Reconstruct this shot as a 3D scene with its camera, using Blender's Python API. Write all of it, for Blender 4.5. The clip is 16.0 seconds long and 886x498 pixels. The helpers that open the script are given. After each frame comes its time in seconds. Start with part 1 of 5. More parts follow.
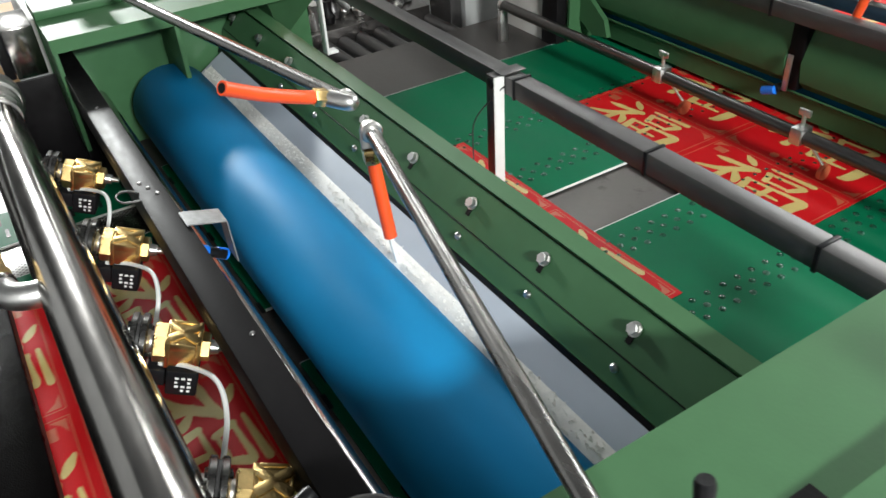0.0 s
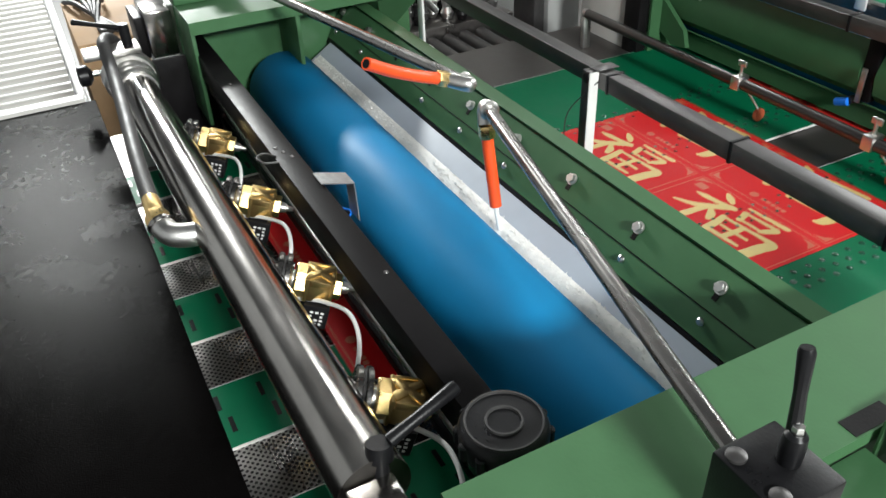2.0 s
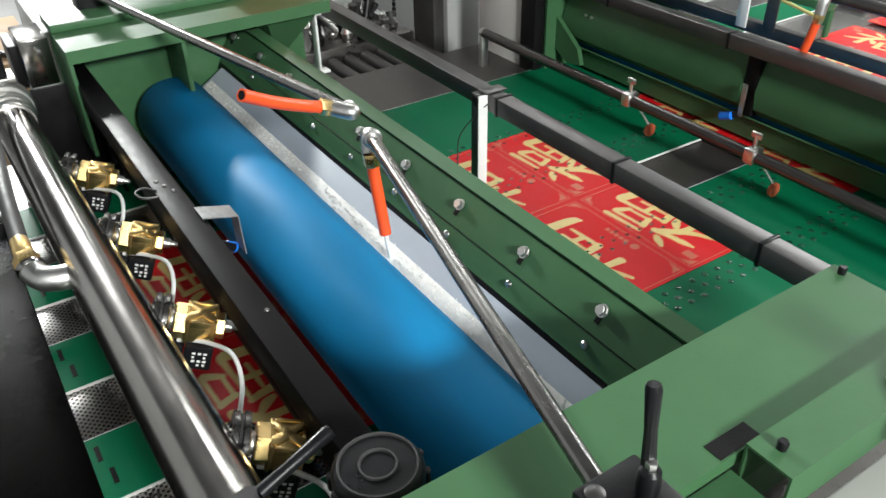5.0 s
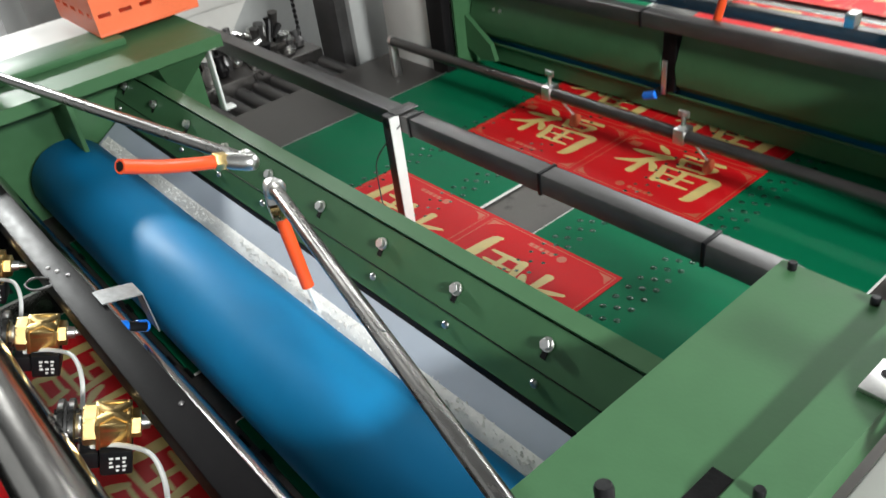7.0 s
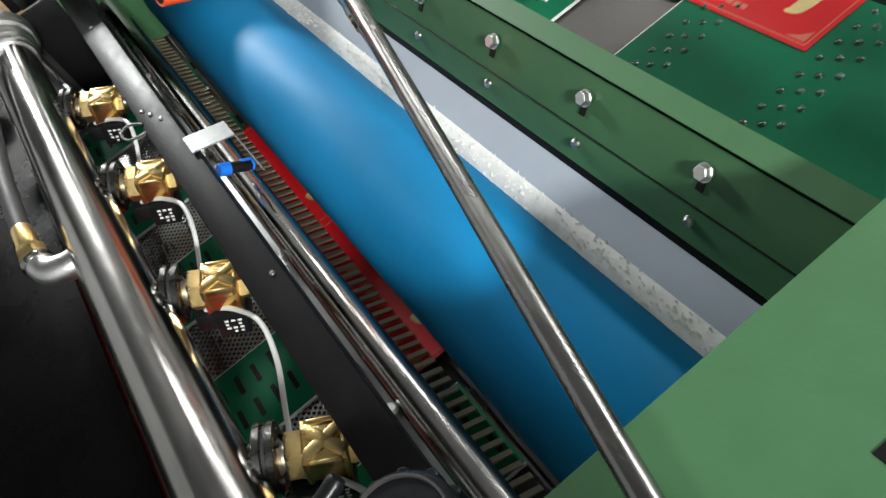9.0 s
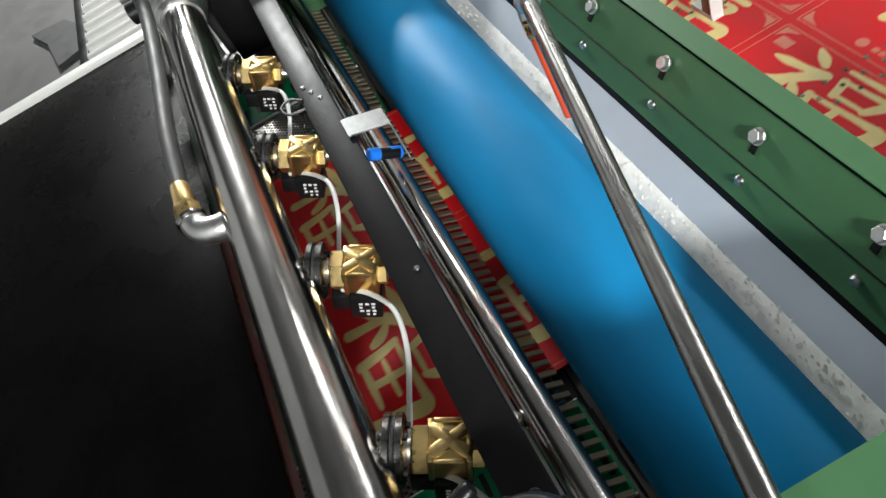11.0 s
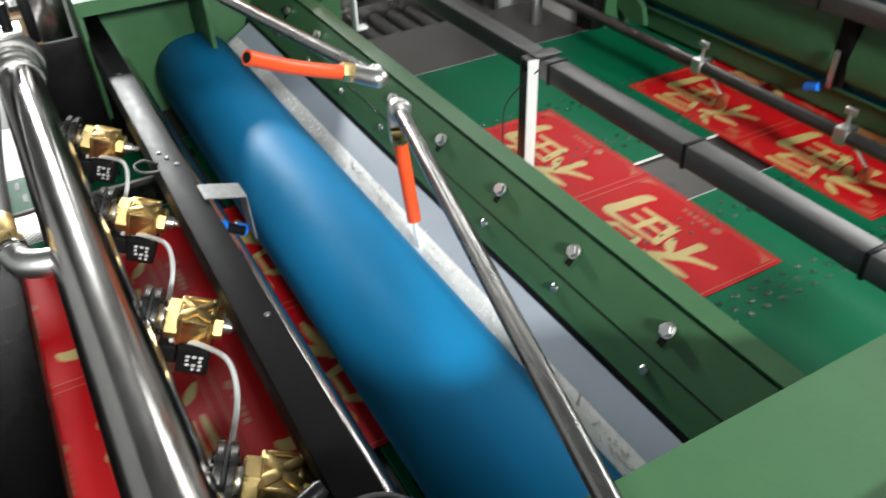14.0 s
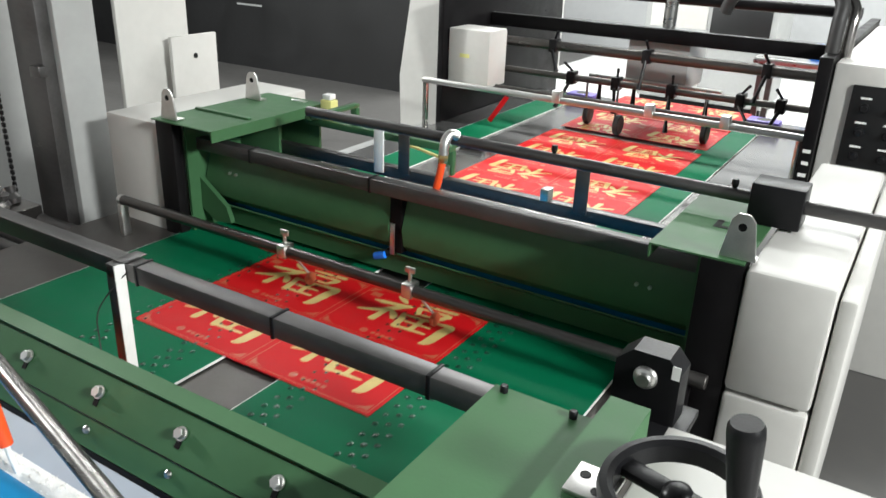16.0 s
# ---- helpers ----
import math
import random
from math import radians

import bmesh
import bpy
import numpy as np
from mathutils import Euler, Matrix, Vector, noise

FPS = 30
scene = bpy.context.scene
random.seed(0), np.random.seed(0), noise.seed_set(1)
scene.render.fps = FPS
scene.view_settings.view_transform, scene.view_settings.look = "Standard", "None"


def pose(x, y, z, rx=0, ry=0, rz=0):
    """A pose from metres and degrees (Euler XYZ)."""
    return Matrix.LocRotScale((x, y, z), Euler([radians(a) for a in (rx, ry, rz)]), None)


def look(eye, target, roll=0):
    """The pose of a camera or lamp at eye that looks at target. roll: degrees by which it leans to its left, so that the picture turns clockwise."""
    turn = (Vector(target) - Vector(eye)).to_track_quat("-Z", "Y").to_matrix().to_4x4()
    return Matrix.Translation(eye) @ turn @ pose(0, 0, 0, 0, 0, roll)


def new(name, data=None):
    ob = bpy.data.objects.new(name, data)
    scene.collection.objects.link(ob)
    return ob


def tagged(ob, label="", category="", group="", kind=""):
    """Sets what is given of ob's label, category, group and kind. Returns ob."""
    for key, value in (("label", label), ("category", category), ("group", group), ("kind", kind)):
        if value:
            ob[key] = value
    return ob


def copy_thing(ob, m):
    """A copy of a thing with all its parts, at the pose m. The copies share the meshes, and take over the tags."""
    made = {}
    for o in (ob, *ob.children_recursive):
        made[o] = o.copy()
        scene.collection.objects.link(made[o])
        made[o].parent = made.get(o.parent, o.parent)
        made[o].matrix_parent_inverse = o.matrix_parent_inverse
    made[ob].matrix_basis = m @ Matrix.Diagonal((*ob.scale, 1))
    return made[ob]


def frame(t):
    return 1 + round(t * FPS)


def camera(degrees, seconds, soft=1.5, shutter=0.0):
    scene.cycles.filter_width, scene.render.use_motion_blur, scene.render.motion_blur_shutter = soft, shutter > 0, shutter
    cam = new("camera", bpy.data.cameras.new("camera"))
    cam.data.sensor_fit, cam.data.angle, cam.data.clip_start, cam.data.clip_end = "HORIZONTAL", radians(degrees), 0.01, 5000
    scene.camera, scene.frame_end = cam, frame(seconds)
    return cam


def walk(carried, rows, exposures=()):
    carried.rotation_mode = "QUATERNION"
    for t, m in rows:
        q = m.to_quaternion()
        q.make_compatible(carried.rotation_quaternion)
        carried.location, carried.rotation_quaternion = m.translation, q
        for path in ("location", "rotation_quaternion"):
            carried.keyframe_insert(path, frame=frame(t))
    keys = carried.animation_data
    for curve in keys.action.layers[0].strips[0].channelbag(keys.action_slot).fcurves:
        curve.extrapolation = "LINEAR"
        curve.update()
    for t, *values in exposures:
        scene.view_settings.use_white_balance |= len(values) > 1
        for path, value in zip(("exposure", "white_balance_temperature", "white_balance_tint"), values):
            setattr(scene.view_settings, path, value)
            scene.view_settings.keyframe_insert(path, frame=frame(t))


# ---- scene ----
cam = camera(58.8, 16.0, shutter=0.3)
PATH = [
    (0, (0.7650, -0.6246, 1.7401), (-0.2860, -0.0180, 0.8584), -3.86),
    (0.5, (0.6880, -0.6612, 1.6774), (-0.3622, -0.0389, 0.8058), -2.86),
    (1, (0.7380, -0.6989, 1.6895), (-0.2693, -0.1112, 0.7462), -3.30),
    (1.5, (0.8100, -0.7798, 1.7487), (-0.2323, -0.2139, 0.8304), -3.04),
    (2, (0.8760, -0.8189, 1.7731), (-0.2281, -0.2758, 0.9152), -2.58),
    (2.5, (0.8940, -0.8249, 1.7739), (-0.2387, -0.2919, 0.9475), -1.44),
    (3, (0.8940, -0.8195, 1.7691), (-0.2372, -0.2818, 0.9437), -1.12),
    (5.5, (0.8830, -0.7332, 1.7879), (-0.1506, -0.0236, 0.9645), -1.45),
    (6, (0.8840, -0.7385, 1.7866), (-0.1584, -0.0058, 0.9950), -1.79),
    (6.5, (0.8840, -0.7326, 1.7848), (-0.1595, 0.0092, 1.0032), -1.64),
    (7, (0.8050, -0.6154, 1.7863), (-0.1842, 0.1177, 0.9296), -7.95),
    (7.5, (0.7170, -0.5250, 1.7308), (-0.2113, 0.0358, 0.6946), -13.83),
    (8, (0.6820, -0.4643, 1.7167), (-0.3058, -0.1133, 0.6438), -19.26),
    (8.5, (0.6650, -0.3874, 1.6953), (-0.3165, -0.1512, 0.5859), -26.56),
    (9, (0.6570, -0.3771, 1.6899), (-0.3307, -0.1990, 0.5751), -31.43),
    (9.5, (0.6330, -0.3973, 1.7047), (-0.3610, -0.2546, 0.5905), -31.84),
    (10, (0.6050, -0.4052, 1.7361), (-0.3917, -0.3815, 0.6154), -32.71),
    (12.5, (0.6330, -0.4422, 1.7390), (-0.4645, -0.3494, 0.7207), -24.86),
    (13, (0.6470, -0.4720, 1.7268), (-0.4281, -0.3349, 0.6898), -21.62),
    (13.5, (0.6910, -0.5439, 1.7253), (-0.3757, -0.2886, 0.7021), -14.69),
    (14, (0.7220, -0.6132, 1.7124), (-0.3323, -0.0453, 0.8090), -2.09),
    (14.5, (0.8020, -0.6915, 1.7147), (-0.2284, 0.0786, 0.9432), 1.42),
    (15, (0.8450, -0.6897, 1.7135), (-0.0310, 0.3083, 1.0159), 1.80),
    (15.5, (0.8620, -0.6695, 1.7441), (0.1067, 0.4583, 1.1055), 2.04),
    (16, (0.8570, -0.6501, 1.7455), (0.1340, 0.5284, 1.1638), 2.07),
]
walk(cam, [(t, look(eye, target, roll)) for t, eye, target, roll in PATH])

# ---- world and light ----
world = bpy.data.worlds.new("hall_air")
scene.world = world
world.use_nodes = True
world.node_tree.nodes["Background"].inputs[0].default_value = (0.86, 0.93, 1.0, 1)
world.node_tree.nodes["Background"].inputs[1].default_value = 0.06
scene.view_settings.exposure = -0.45


def unseen_lamp(x, y, z, sx, sy, watts, tilt=(0, 0, 0)):
    """One unseen rectangular area lamp under the roof."""
    d = bpy.data.lights.new("unseen_area_lamp", "AREA")
    d.shape, d.size, d.size_y, d.energy = "RECTANGLE", sx, sy, watts
    d.color = (0.97, 1.0, 0.98)
    ob = new("unseen_area_lamp", d)
    ob.matrix_basis = pose(x, y, z, *tilt)
    return ob


# east and west lamps, out of view, placed from shadow edges on roller and beam
unseen_lamp(5.7, -0.4, 3.90, 0.5, 1.2, 860, (0, 62, 0))
unseen_lamp(-9.2, -0.25, 4.10, 0.4, 1.0, 1250, (0, -69, 0))
# further unseen lamps, added to brighten the feeder, far hall and column
unseen_lamp(0.0, 4.8, 4.3, 4.0, 0.5, 230)
unseen_lamp(-0.5, 8.0, 4.4, 6.0, 0.6, 860)
unseen_lamp(-4.0, 3.0, 4.3, 0.4, 4.0, 170)


# ---- materials ----
def material(name, base, rough=0.5, metal=0.0, vary=0.12, scale=8.0, bump=0.0, bump_scale=60.0, dirt=None, dirt_at=0.62, coat=0.0,
             stretch=(1, 1, 1), spread=0.12, gloss=0.5):
    """A surface with variation at two scales, worn spots and fine relief."""
    m = bpy.data.materials.new(name)
    m.use_nodes = True
    nt = m.node_tree
    n, link = nt.nodes, nt.links.new
    b = n["Principled BSDF"]
    tc = n.new("ShaderNodeTexCoord")
    mp = n.new("ShaderNodeMapping")
    mp.inputs["Scale"].default_value = stretch
    link(tc.outputs["Object"], mp.inputs[0])
    n1 = n.new("ShaderNodeTexNoise")
    n1.inputs["Scale"].default_value, n1.inputs["Detail"].default_value = scale, 5
    n2 = n.new("ShaderNodeTexNoise")
    n2.inputs["Scale"].default_value, n2.inputs["Detail"].default_value = scale * 9, 3
    for q in (n1, n2):
        link(mp.outputs[0], q.inputs["Vector"])
    add = n.new("ShaderNodeMath")
    add.operation = "MULTIPLY_ADD"
    link(n2.outputs[0], add.inputs[0])
    add.inputs[1].default_value = 0.45
    link(n1.outputs[0], add.inputs[2])
    ramp = n.new("ShaderNodeMapRange")
    ramp.inputs[1].default_value, ramp.inputs[2].default_value = 0.45, 1.0
    ramp.inputs[3].default_value, ramp.inputs[4].default_value = 1 - vary, 1 + vary
    link(add.outputs[0], ramp.inputs[0])
    mul = n.new("ShaderNodeMix")
    mul.data_type, mul.blend_type = "RGBA", "MULTIPLY"
    mul.inputs[0].default_value = 1.0
    mul.inputs[6].default_value = (*base, 1)
    comb = n.new("ShaderNodeCombineColor")
    for k in range(3):
        link(ramp.outputs[0], comb.inputs[k])
    link(comb.outputs[0], mul.inputs[7])
    colour = mul.outputs[2]
    if dirt:
        dn = n.new("ShaderNodeTexNoise")
        dn.inputs["Scale"].default_value, dn.inputs["Detail"].default_value, dn.inputs["Roughness"].default_value = scale * 2.3, 8, 0.7
        link(mp.outputs[0], dn.inputs["Vector"])
        st = n.new("ShaderNodeMapRange")
        st.inputs[1].default_value, st.inputs[2].default_value = dirt_at, dirt_at + 0.1
        link(dn.outputs[0], st.inputs[0])
        mx = n.new("ShaderNodeMix")
        mx.data_type = "RGBA"
        link(st.outputs[0], mx.inputs[0])
        link(colour, mx.inputs[6])
        mx.inputs[7].default_value = (*dirt, 1)
        colour = mx.outputs[2]
    link(colour, b.inputs["Base Color"])
    rr = n.new("ShaderNodeMapRange")
    rr.inputs[1].default_value, rr.inputs[2].default_value = 0.4, 1.05
    rr.inputs[3].default_value, rr.inputs[4].default_value = max(rough - spread, 0.03), min(rough + spread, 1)
    link(add.outputs[0], rr.inputs[0])
    link(rr.outputs[0], b.inputs["Roughness"])
    b.inputs["Metallic"].default_value = metal
    b.inputs["Coat Weight"].default_value = coat
    b.inputs["Coat Roughness"].default_value = 0.12
    b.inputs["Specular IOR Level"].default_value = gloss
    if bump:
        bn = n.new("ShaderNodeTexNoise")
        bn.inputs["Scale"].default_value, bn.inputs["Detail"].default_value = bump_scale, 3
        link(mp.outputs[0], bn.inputs["Vector"])
        bp = n.new("ShaderNodeBump")
        bp.inputs["Strength"].default_value, bp.inputs["Distance"].default_value = bump, 0.002
        link(bn.outputs[0], bp.inputs["Height"])
        link(bp.outputs[0], b.inputs["Normal"])
    return m


GREEN = material("green_enamel", (0.044, 0.118, 0.052), 0.36, 0, 0.14, 3, 0.08, 160, dirt=(0.028, 0.062, 0.03), dirt_at=0.70, gloss=0.3)
# same paint as green_enamel, coloured slightly lighter for faces that catch the light
GREEN_LIT = material("green_enamel_lit", (0.046, 0.122, 0.052), 0.50, 0, 0.12, 3, 0.08, 160, dirt=(0.036, 0.082, 0.04), dirt_at=0.70, gloss=0.26)
BELT = material("green_belt", (0.001, 0.130, 0.056), 0.50, 0, 0.10, 4, 0.12, 500, gloss=0.10)
BLUE = material("blue_rubber", (0.003, 0.195, 0.43), 0.56, 0, 0.10, 2.5, 0.05, 300, spread=0.07, stretch=(0.4, 1, 1), gloss=0.15)
CHROME = material("polished_steel", (0.33, 0.315, 0.30), 0.17, 1, 0.24, 7, 0.05, 40, stretch=(0.3, 1, 1), spread=0.08)
DULL = material("dull_steel", (0.115, 0.108, 0.104), 0.34, 0.9, 0.2, 8, 0.05, 160, stretch=(0.2, 1, 1))
ROD = material("grey_steel_rod", (0.27, 0.26, 0.25), 0.27, 1, 0.18, 9, 0.05, 120, stretch=(0.2, 1, 1))
PLATEN = material("smooth_steel_plate", (0.36, 0.355, 0.35), 0.24, 0.9, 0.06, 3, 0.03, 60, spread=0.05)
FLANGE = material("dark_flange_steel", (0.15, 0.145, 0.14), 0.24, 1, 0.2, 12, 0.04, 160)
STEEL = material("brushed_steel", (0.42, 0.42, 0.41), 0.30, 1, 0.14, 10, 0.05, 200, stretch=(0.2, 1, 1))
BED = material("worn_steel_bed", (0.095, 0.088, 0.083), 0.42, 0.7, 0.18, 6, 0.1, 300, dirt=(0.055, 0.05, 0.047), dirt_at=0.62)
RAIL = material("blackened_steel", (0.11, 0.106, 0.106), 0.38, 0.75, 0.25, 9, 0.06, 200, dirt=(0.26, 0.25, 0.25), dirt_at=0.66, stretch=(0.4, 1, 1))
BLACK = material("black_paint", (0.0055, 0.005, 0.0055), 0.38, 0, 0.3, 8, 0.15, 260, dirt=(0.028, 0.026, 0.024), dirt_at=0.70, gloss=0.14)
BARBLACK = material("worn_black_enamel", (0.006, 0.0055, 0.006), 0.46, 0, 0.3, 8, 0.12, 200, dirt=(0.018, 0.017, 0.016), dirt_at=0.68, gloss=0.055, stretch=(0.5, 1, 1))
PLASTIC = material("black_plastic", (0.008, 0.008, 0.009), 0.36, 0, 0.2, 14, 0.1, 300, gloss=0.22)
HOLE = material("raised_hole_rim", (0.002, 0.060, 0.030), 0.26, 0, 0.2, 30, gloss=0.8)
TINE = material("dull_brass_tine", (0.46, 0.38, 0.27), 0.32, 0.85, 0.2, 20)
ZINC = material("galvanised_sheet", (0.25, 0.255, 0.255), 0.50, 0.45, 0.30, 60, 0.15, 140)
RUBBER = material("black_rubber", (0.022, 0.021, 0.021), 0.55, 0, 0.2, 20, 0.1, 300)
BRASS = material("brass", (0.86, 0.62, 0.27), 0.32, 1, 0.14, 22, 0.12, 160)
WHITE = material("white_enamel", (0.54, 0.53, 0.505), 0.40, 0, 0.06, 3, 0.05, 250, dirt=(0.46, 0.45, 0.42), dirt_at=0.72)
GREY = material("grey_enamel", (0.34, 0.345, 0.34), 0.45, 0, 0.08, 3, 0.05, 250, dirt=(0.24, 0.24, 0.235), dirt_at=0.7)
ORANGE = material("orange_hose", (0.80, 0.085, 0.018), 0.35, 0, 0.08, 20)
CRATE = material("orange_plastic", (0.80, 0.16, 0.06), 0.45, 0, 0.08, 10)
FITTING = material("zinc_fitting", (0.70, 0.69, 0.67), 0.36, 1, 0.12, 30, 0.1, 120)
FOAM = material("white_foam", (0.78, 0.765, 0.73), 0.5, 0, 0.12, 60, 0.3, 180)
PLATE = material("milky_plate", (0.36, 0.40, 0.46), 0.34, 0.0, 0.06, 3, spread=0.05, gloss=0.4)
TUBE = material("white_tube", (0.72, 0.72, 0.70), 0.4, 0, 0.05, 30)
RED = material("red_print", (0.56, 0.006, 0.010), 0.48, 0, 0.06, 9, gloss=0.18)
GOLD = material("gold_print", (0.60, 0.47, 0.17), 0.42, 0, 0.10, 30)
PALE = material("pale_print", (0.50, 0.11, 0.05), 0.4, 0, 0.10, 30)
TABLE = material("black_laminate", (0.0024, 0.0021, 0.0021), 0.28, 0, 0.25, 6, 0.32, 380, dirt=(0.0045, 0.004, 0.004), dirt_at=0.64, gloss=0.009, spread=0.06)
FLOOR = material("concrete_floor", (0.085, 0.082, 0.079), 0.5, 0, 0.2, 1.2, 0.1, 60, dirt=(0.058, 0.055, 0.053), dirt_at=0.62)
WALL = material("painted_wall", (0.30, 0.305, 0.31), 0.8, 0, 0.08, 1.5)
CEIL = material("roof_sheet", (0.16, 0.165, 0.17), 0.8, 0, 0.1, 1.0)
BLUECAP = material("blue_plastic", (0.01, 0.17, 0.72), 0.35, 0, 0.08, 30)
CARD = material("cardboard", (0.45, 0.29, 0.16), 0.8, 0, 0.1, 8, 0.1, 100)
PURPLE = material("violet_plastic", (0.19, 0.13, 0.62), 0.4, 0, 0.08, 10)
DARK = material("dark_panel", (0.0035, 0.0035, 0.004), 0.5, 0, 0.2, 2)
EPOXY = material("pale_epoxy_floor", (0.70, 0.70, 0.69), 0.35, 0, 0.08, 0.8)
YELLOW = material("yellow_label", (0.62, 0.60, 0.22), 0.5)


# ---- mesh tools ----
BASE = {}


def box(bm, x0, x1, y0, y1, z0, z1, bevel=0.0, m=None):
    vs = bmesh.ops.create_cube(bm, size=1.0)["verts"]
    for v in vs:
        v.co = Vector(((x0 + x1) / 2 + v.co.x * (x1 - x0), (y0 + y1) / 2 + v.co.y * (y1 - y0), (z0 + z1) / 2 + v.co.z * (z1 - z0)))
    if bevel:
        es = list({e for v in vs for e in v.link_edges})
        r = bmesh.ops.bevel(bm, geom=es, offset=bevel, segments=2, affect="EDGES", profile=0.5)
        vs = list(set(r["verts"]) | {v for v in vs if v.is_valid})
    if m is not None:
        bmesh.ops.transform(bm, matrix=m, verts=vs)
    return bm


def turned(bm, p0, p1, profile, seg=24):
    """A turned body along p0 to p1; profile: (part of the way, radius)."""
    p0, p1 = Vector(p0), Vector(p1)
    q = (p1 - p0).to_track_quat("Z", "Y").to_matrix()
    length = (p1 - p0).length
    rings = []
    for s, r in profile:
        rings.append([bm.verts.new(p0 + q @ Vector((r * math.cos(a), r * math.sin(a), s * length)))
                      for a in (2 * math.pi * k / seg for k in range(seg))])
    for a, b in zip(rings, rings[1:]):
        for k in range(seg):
            bm.faces.new((a[k], a[(k + 1) % seg], b[(k + 1) % seg], b[k]))
    bm.faces.new(rings[0][::-1])
    bm.faces.new(rings[-1])
    return bm


def cyl(bm, p0, p1, r, seg=24, c=0.0):
    length = (Vector(p1) - Vector(p0)).length
    if c:
        k = c / length
        return turned(bm, p0, p1, [(0, r - c), (k, r), (1 - k, r), (1, r - c)], seg)
    return turned(bm, p0, p1, [(0, r), (1, r)], seg)


def sweep(bm, pts, r, seg=12, steps=6):
    """A round hose through the points, smoothed."""
    P = [Vector(p) for p in pts]
    path = []
    for i in range(len(P) - 1):
        a, b, c, d = P[max(i - 1, 0)], P[i], P[i + 1], P[min(i + 2, len(P) - 1)]
        for k in range(steps):
            t = k / steps
            path.append(0.5 * (2 * b + (c - a) * t + (2 * a - 5 * b + 4 * c - d) * t * t + (3 * b - a - 3 * c + d) * t ** 3))
    path.append(P[-1])
    rings, up = [], Vector((0.13, 0.29, 0.95))
    for i, p in enumerate(path):
        f = (path[min(i + 1, len(path) - 1)] - path[max(i - 1, 0)]).normalized()
        s = f.cross(up)
        if s.length < 1e-4:
            s = f.cross(Vector((1, 0, 0)))
        s.normalize()
        up = s.cross(f)
        rings.append([bm.verts.new(p + r * (math.cos(a) * s + math.sin(a) * up)) for a in (2 * math.pi * k / seg for k in range(seg))])
    for a, b in zip(rings, rings[1:]):
        for k in range(seg):
            bm.faces.new((a[k], a[(k + 1) % seg], b[(k + 1) % seg], b[k]))
    bm.faces.new(rings[0][::-1])
    bm.faces.new(rings[-1])
    return bm


def prism(bm, outline, a0, a1, axis="x"):
    """A straight body with the given cross-section: outline in (y, z) for x, (x, z) for y, (x, y) for z."""
    put = {"x": lambda a, p: (a, p[0], p[1]), "y": lambda a, p: (p[0], a, p[1]), "z": lambda a, p: (p[0], p[1], a)}[axis]
    A = [bm.verts.new(put(a0, p)) for p in outline]
    B = [bm.verts.new(put(a1, p)) for p in outline]
    k = len(outline)
    for i in range(k):
        bm.faces.new((A[i], A[(i + 1) % k], B[(i + 1) % k], B[i]))
    bm.faces.new(A[::-1])
    bm.faces.new(B)
    return bm


def bent(points, thick):
    """The outline of a folded sheet along the points."""
    P = [Vector(p) for p in points]
    off = []
    for i, p in enumerate(P):
        d = Vector((0, 0))
        if i:
            a = (p - P[i - 1]).normalized()
            d += Vector((-a.y, a.x))
        if i < len(P) - 1:
            a = (P[i + 1] - p).normalized()
            d += Vector((-a.y, a.x))
        d.normalize()
        off.append(p + d * thick)
    return [tuple(p) for p in P] + [tuple(p) for p in off[::-1]]


def finish(name, bm, mat):
    bmesh.ops.recalc_face_normals(bm, faces=bm.faces)
    for f in bm.faces:
        f.smooth = True
    for e in bm.edges:
        if len(e.link_faces) == 2 and e.calc_face_angle(0) > 0.6:
            e.smooth = False
    me = bpy.data.meshes.new(name)
    bm.to_mesh(me)
    bm.free()
    me.materials.append(mat)
    return me


def thing(name, loc, label, category, group="", kind=""):
    ob = new(name)
    ob.location = loc
    ob.empty_display_size = 0.05
    BASE[ob] = Vector(loc)
    return tagged(ob, label, category, group, kind)


def part(name, bm, mat, parent, label=""):
    """One mesh under a thing or a part; bm is in the place's own coordinates."""
    base = BASE[parent]
    for v in bm.verts:
        v.co -= base
    ob = new(name, finish(name, bm, mat))
    ob.parent = parent
    BASE[ob] = base
    return tagged(ob, label)


def single(name, bm, mat, label, category, group="", kind=""):
    """A thing of one mesh, with its origin at its base."""
    xs = [v.co for v in bm.verts]
    c = Vector(((min(v.x for v in xs) + max(v.x for v in xs)) / 2, (min(v.y for v in xs) + max(v.y for v in xs)) / 2, min(v.z for v in xs)))
    for v in bm.verts:
        v.co -= c
    ob = new(name, finish(name, bm, mat))
    ob.location = c
    BASE[ob] = c
    return tagged(ob, label, category, group, kind)


def B():
    return bmesh.new()


def again(ob, dx=0, dy=0, dz=0):
    """The same part once more, shifted; it shares the mesh."""
    o = ob.copy()
    scene.collection.objects.link(o)
    o.location = ob.location + Vector((dx, dy, dz))
    BASE[o] = BASE[ob]
    return o


def hexagon(bm, p0, p1, r):
    return turned(bm, p0, p1, [(0, r * 0.94), (0.1, r), (0.9, r), (1, r * 0.9)], 6)


def arc(c, r, a0, a1, n, plane="yz"):
    return [(c[0] + r * math.cos(math.radians(a0 + (a1 - a0) * k / n)), c[1] + r * math.sin(math.radians(a0 + (a1 - a0) * k / n))) for k in range(n + 1)]


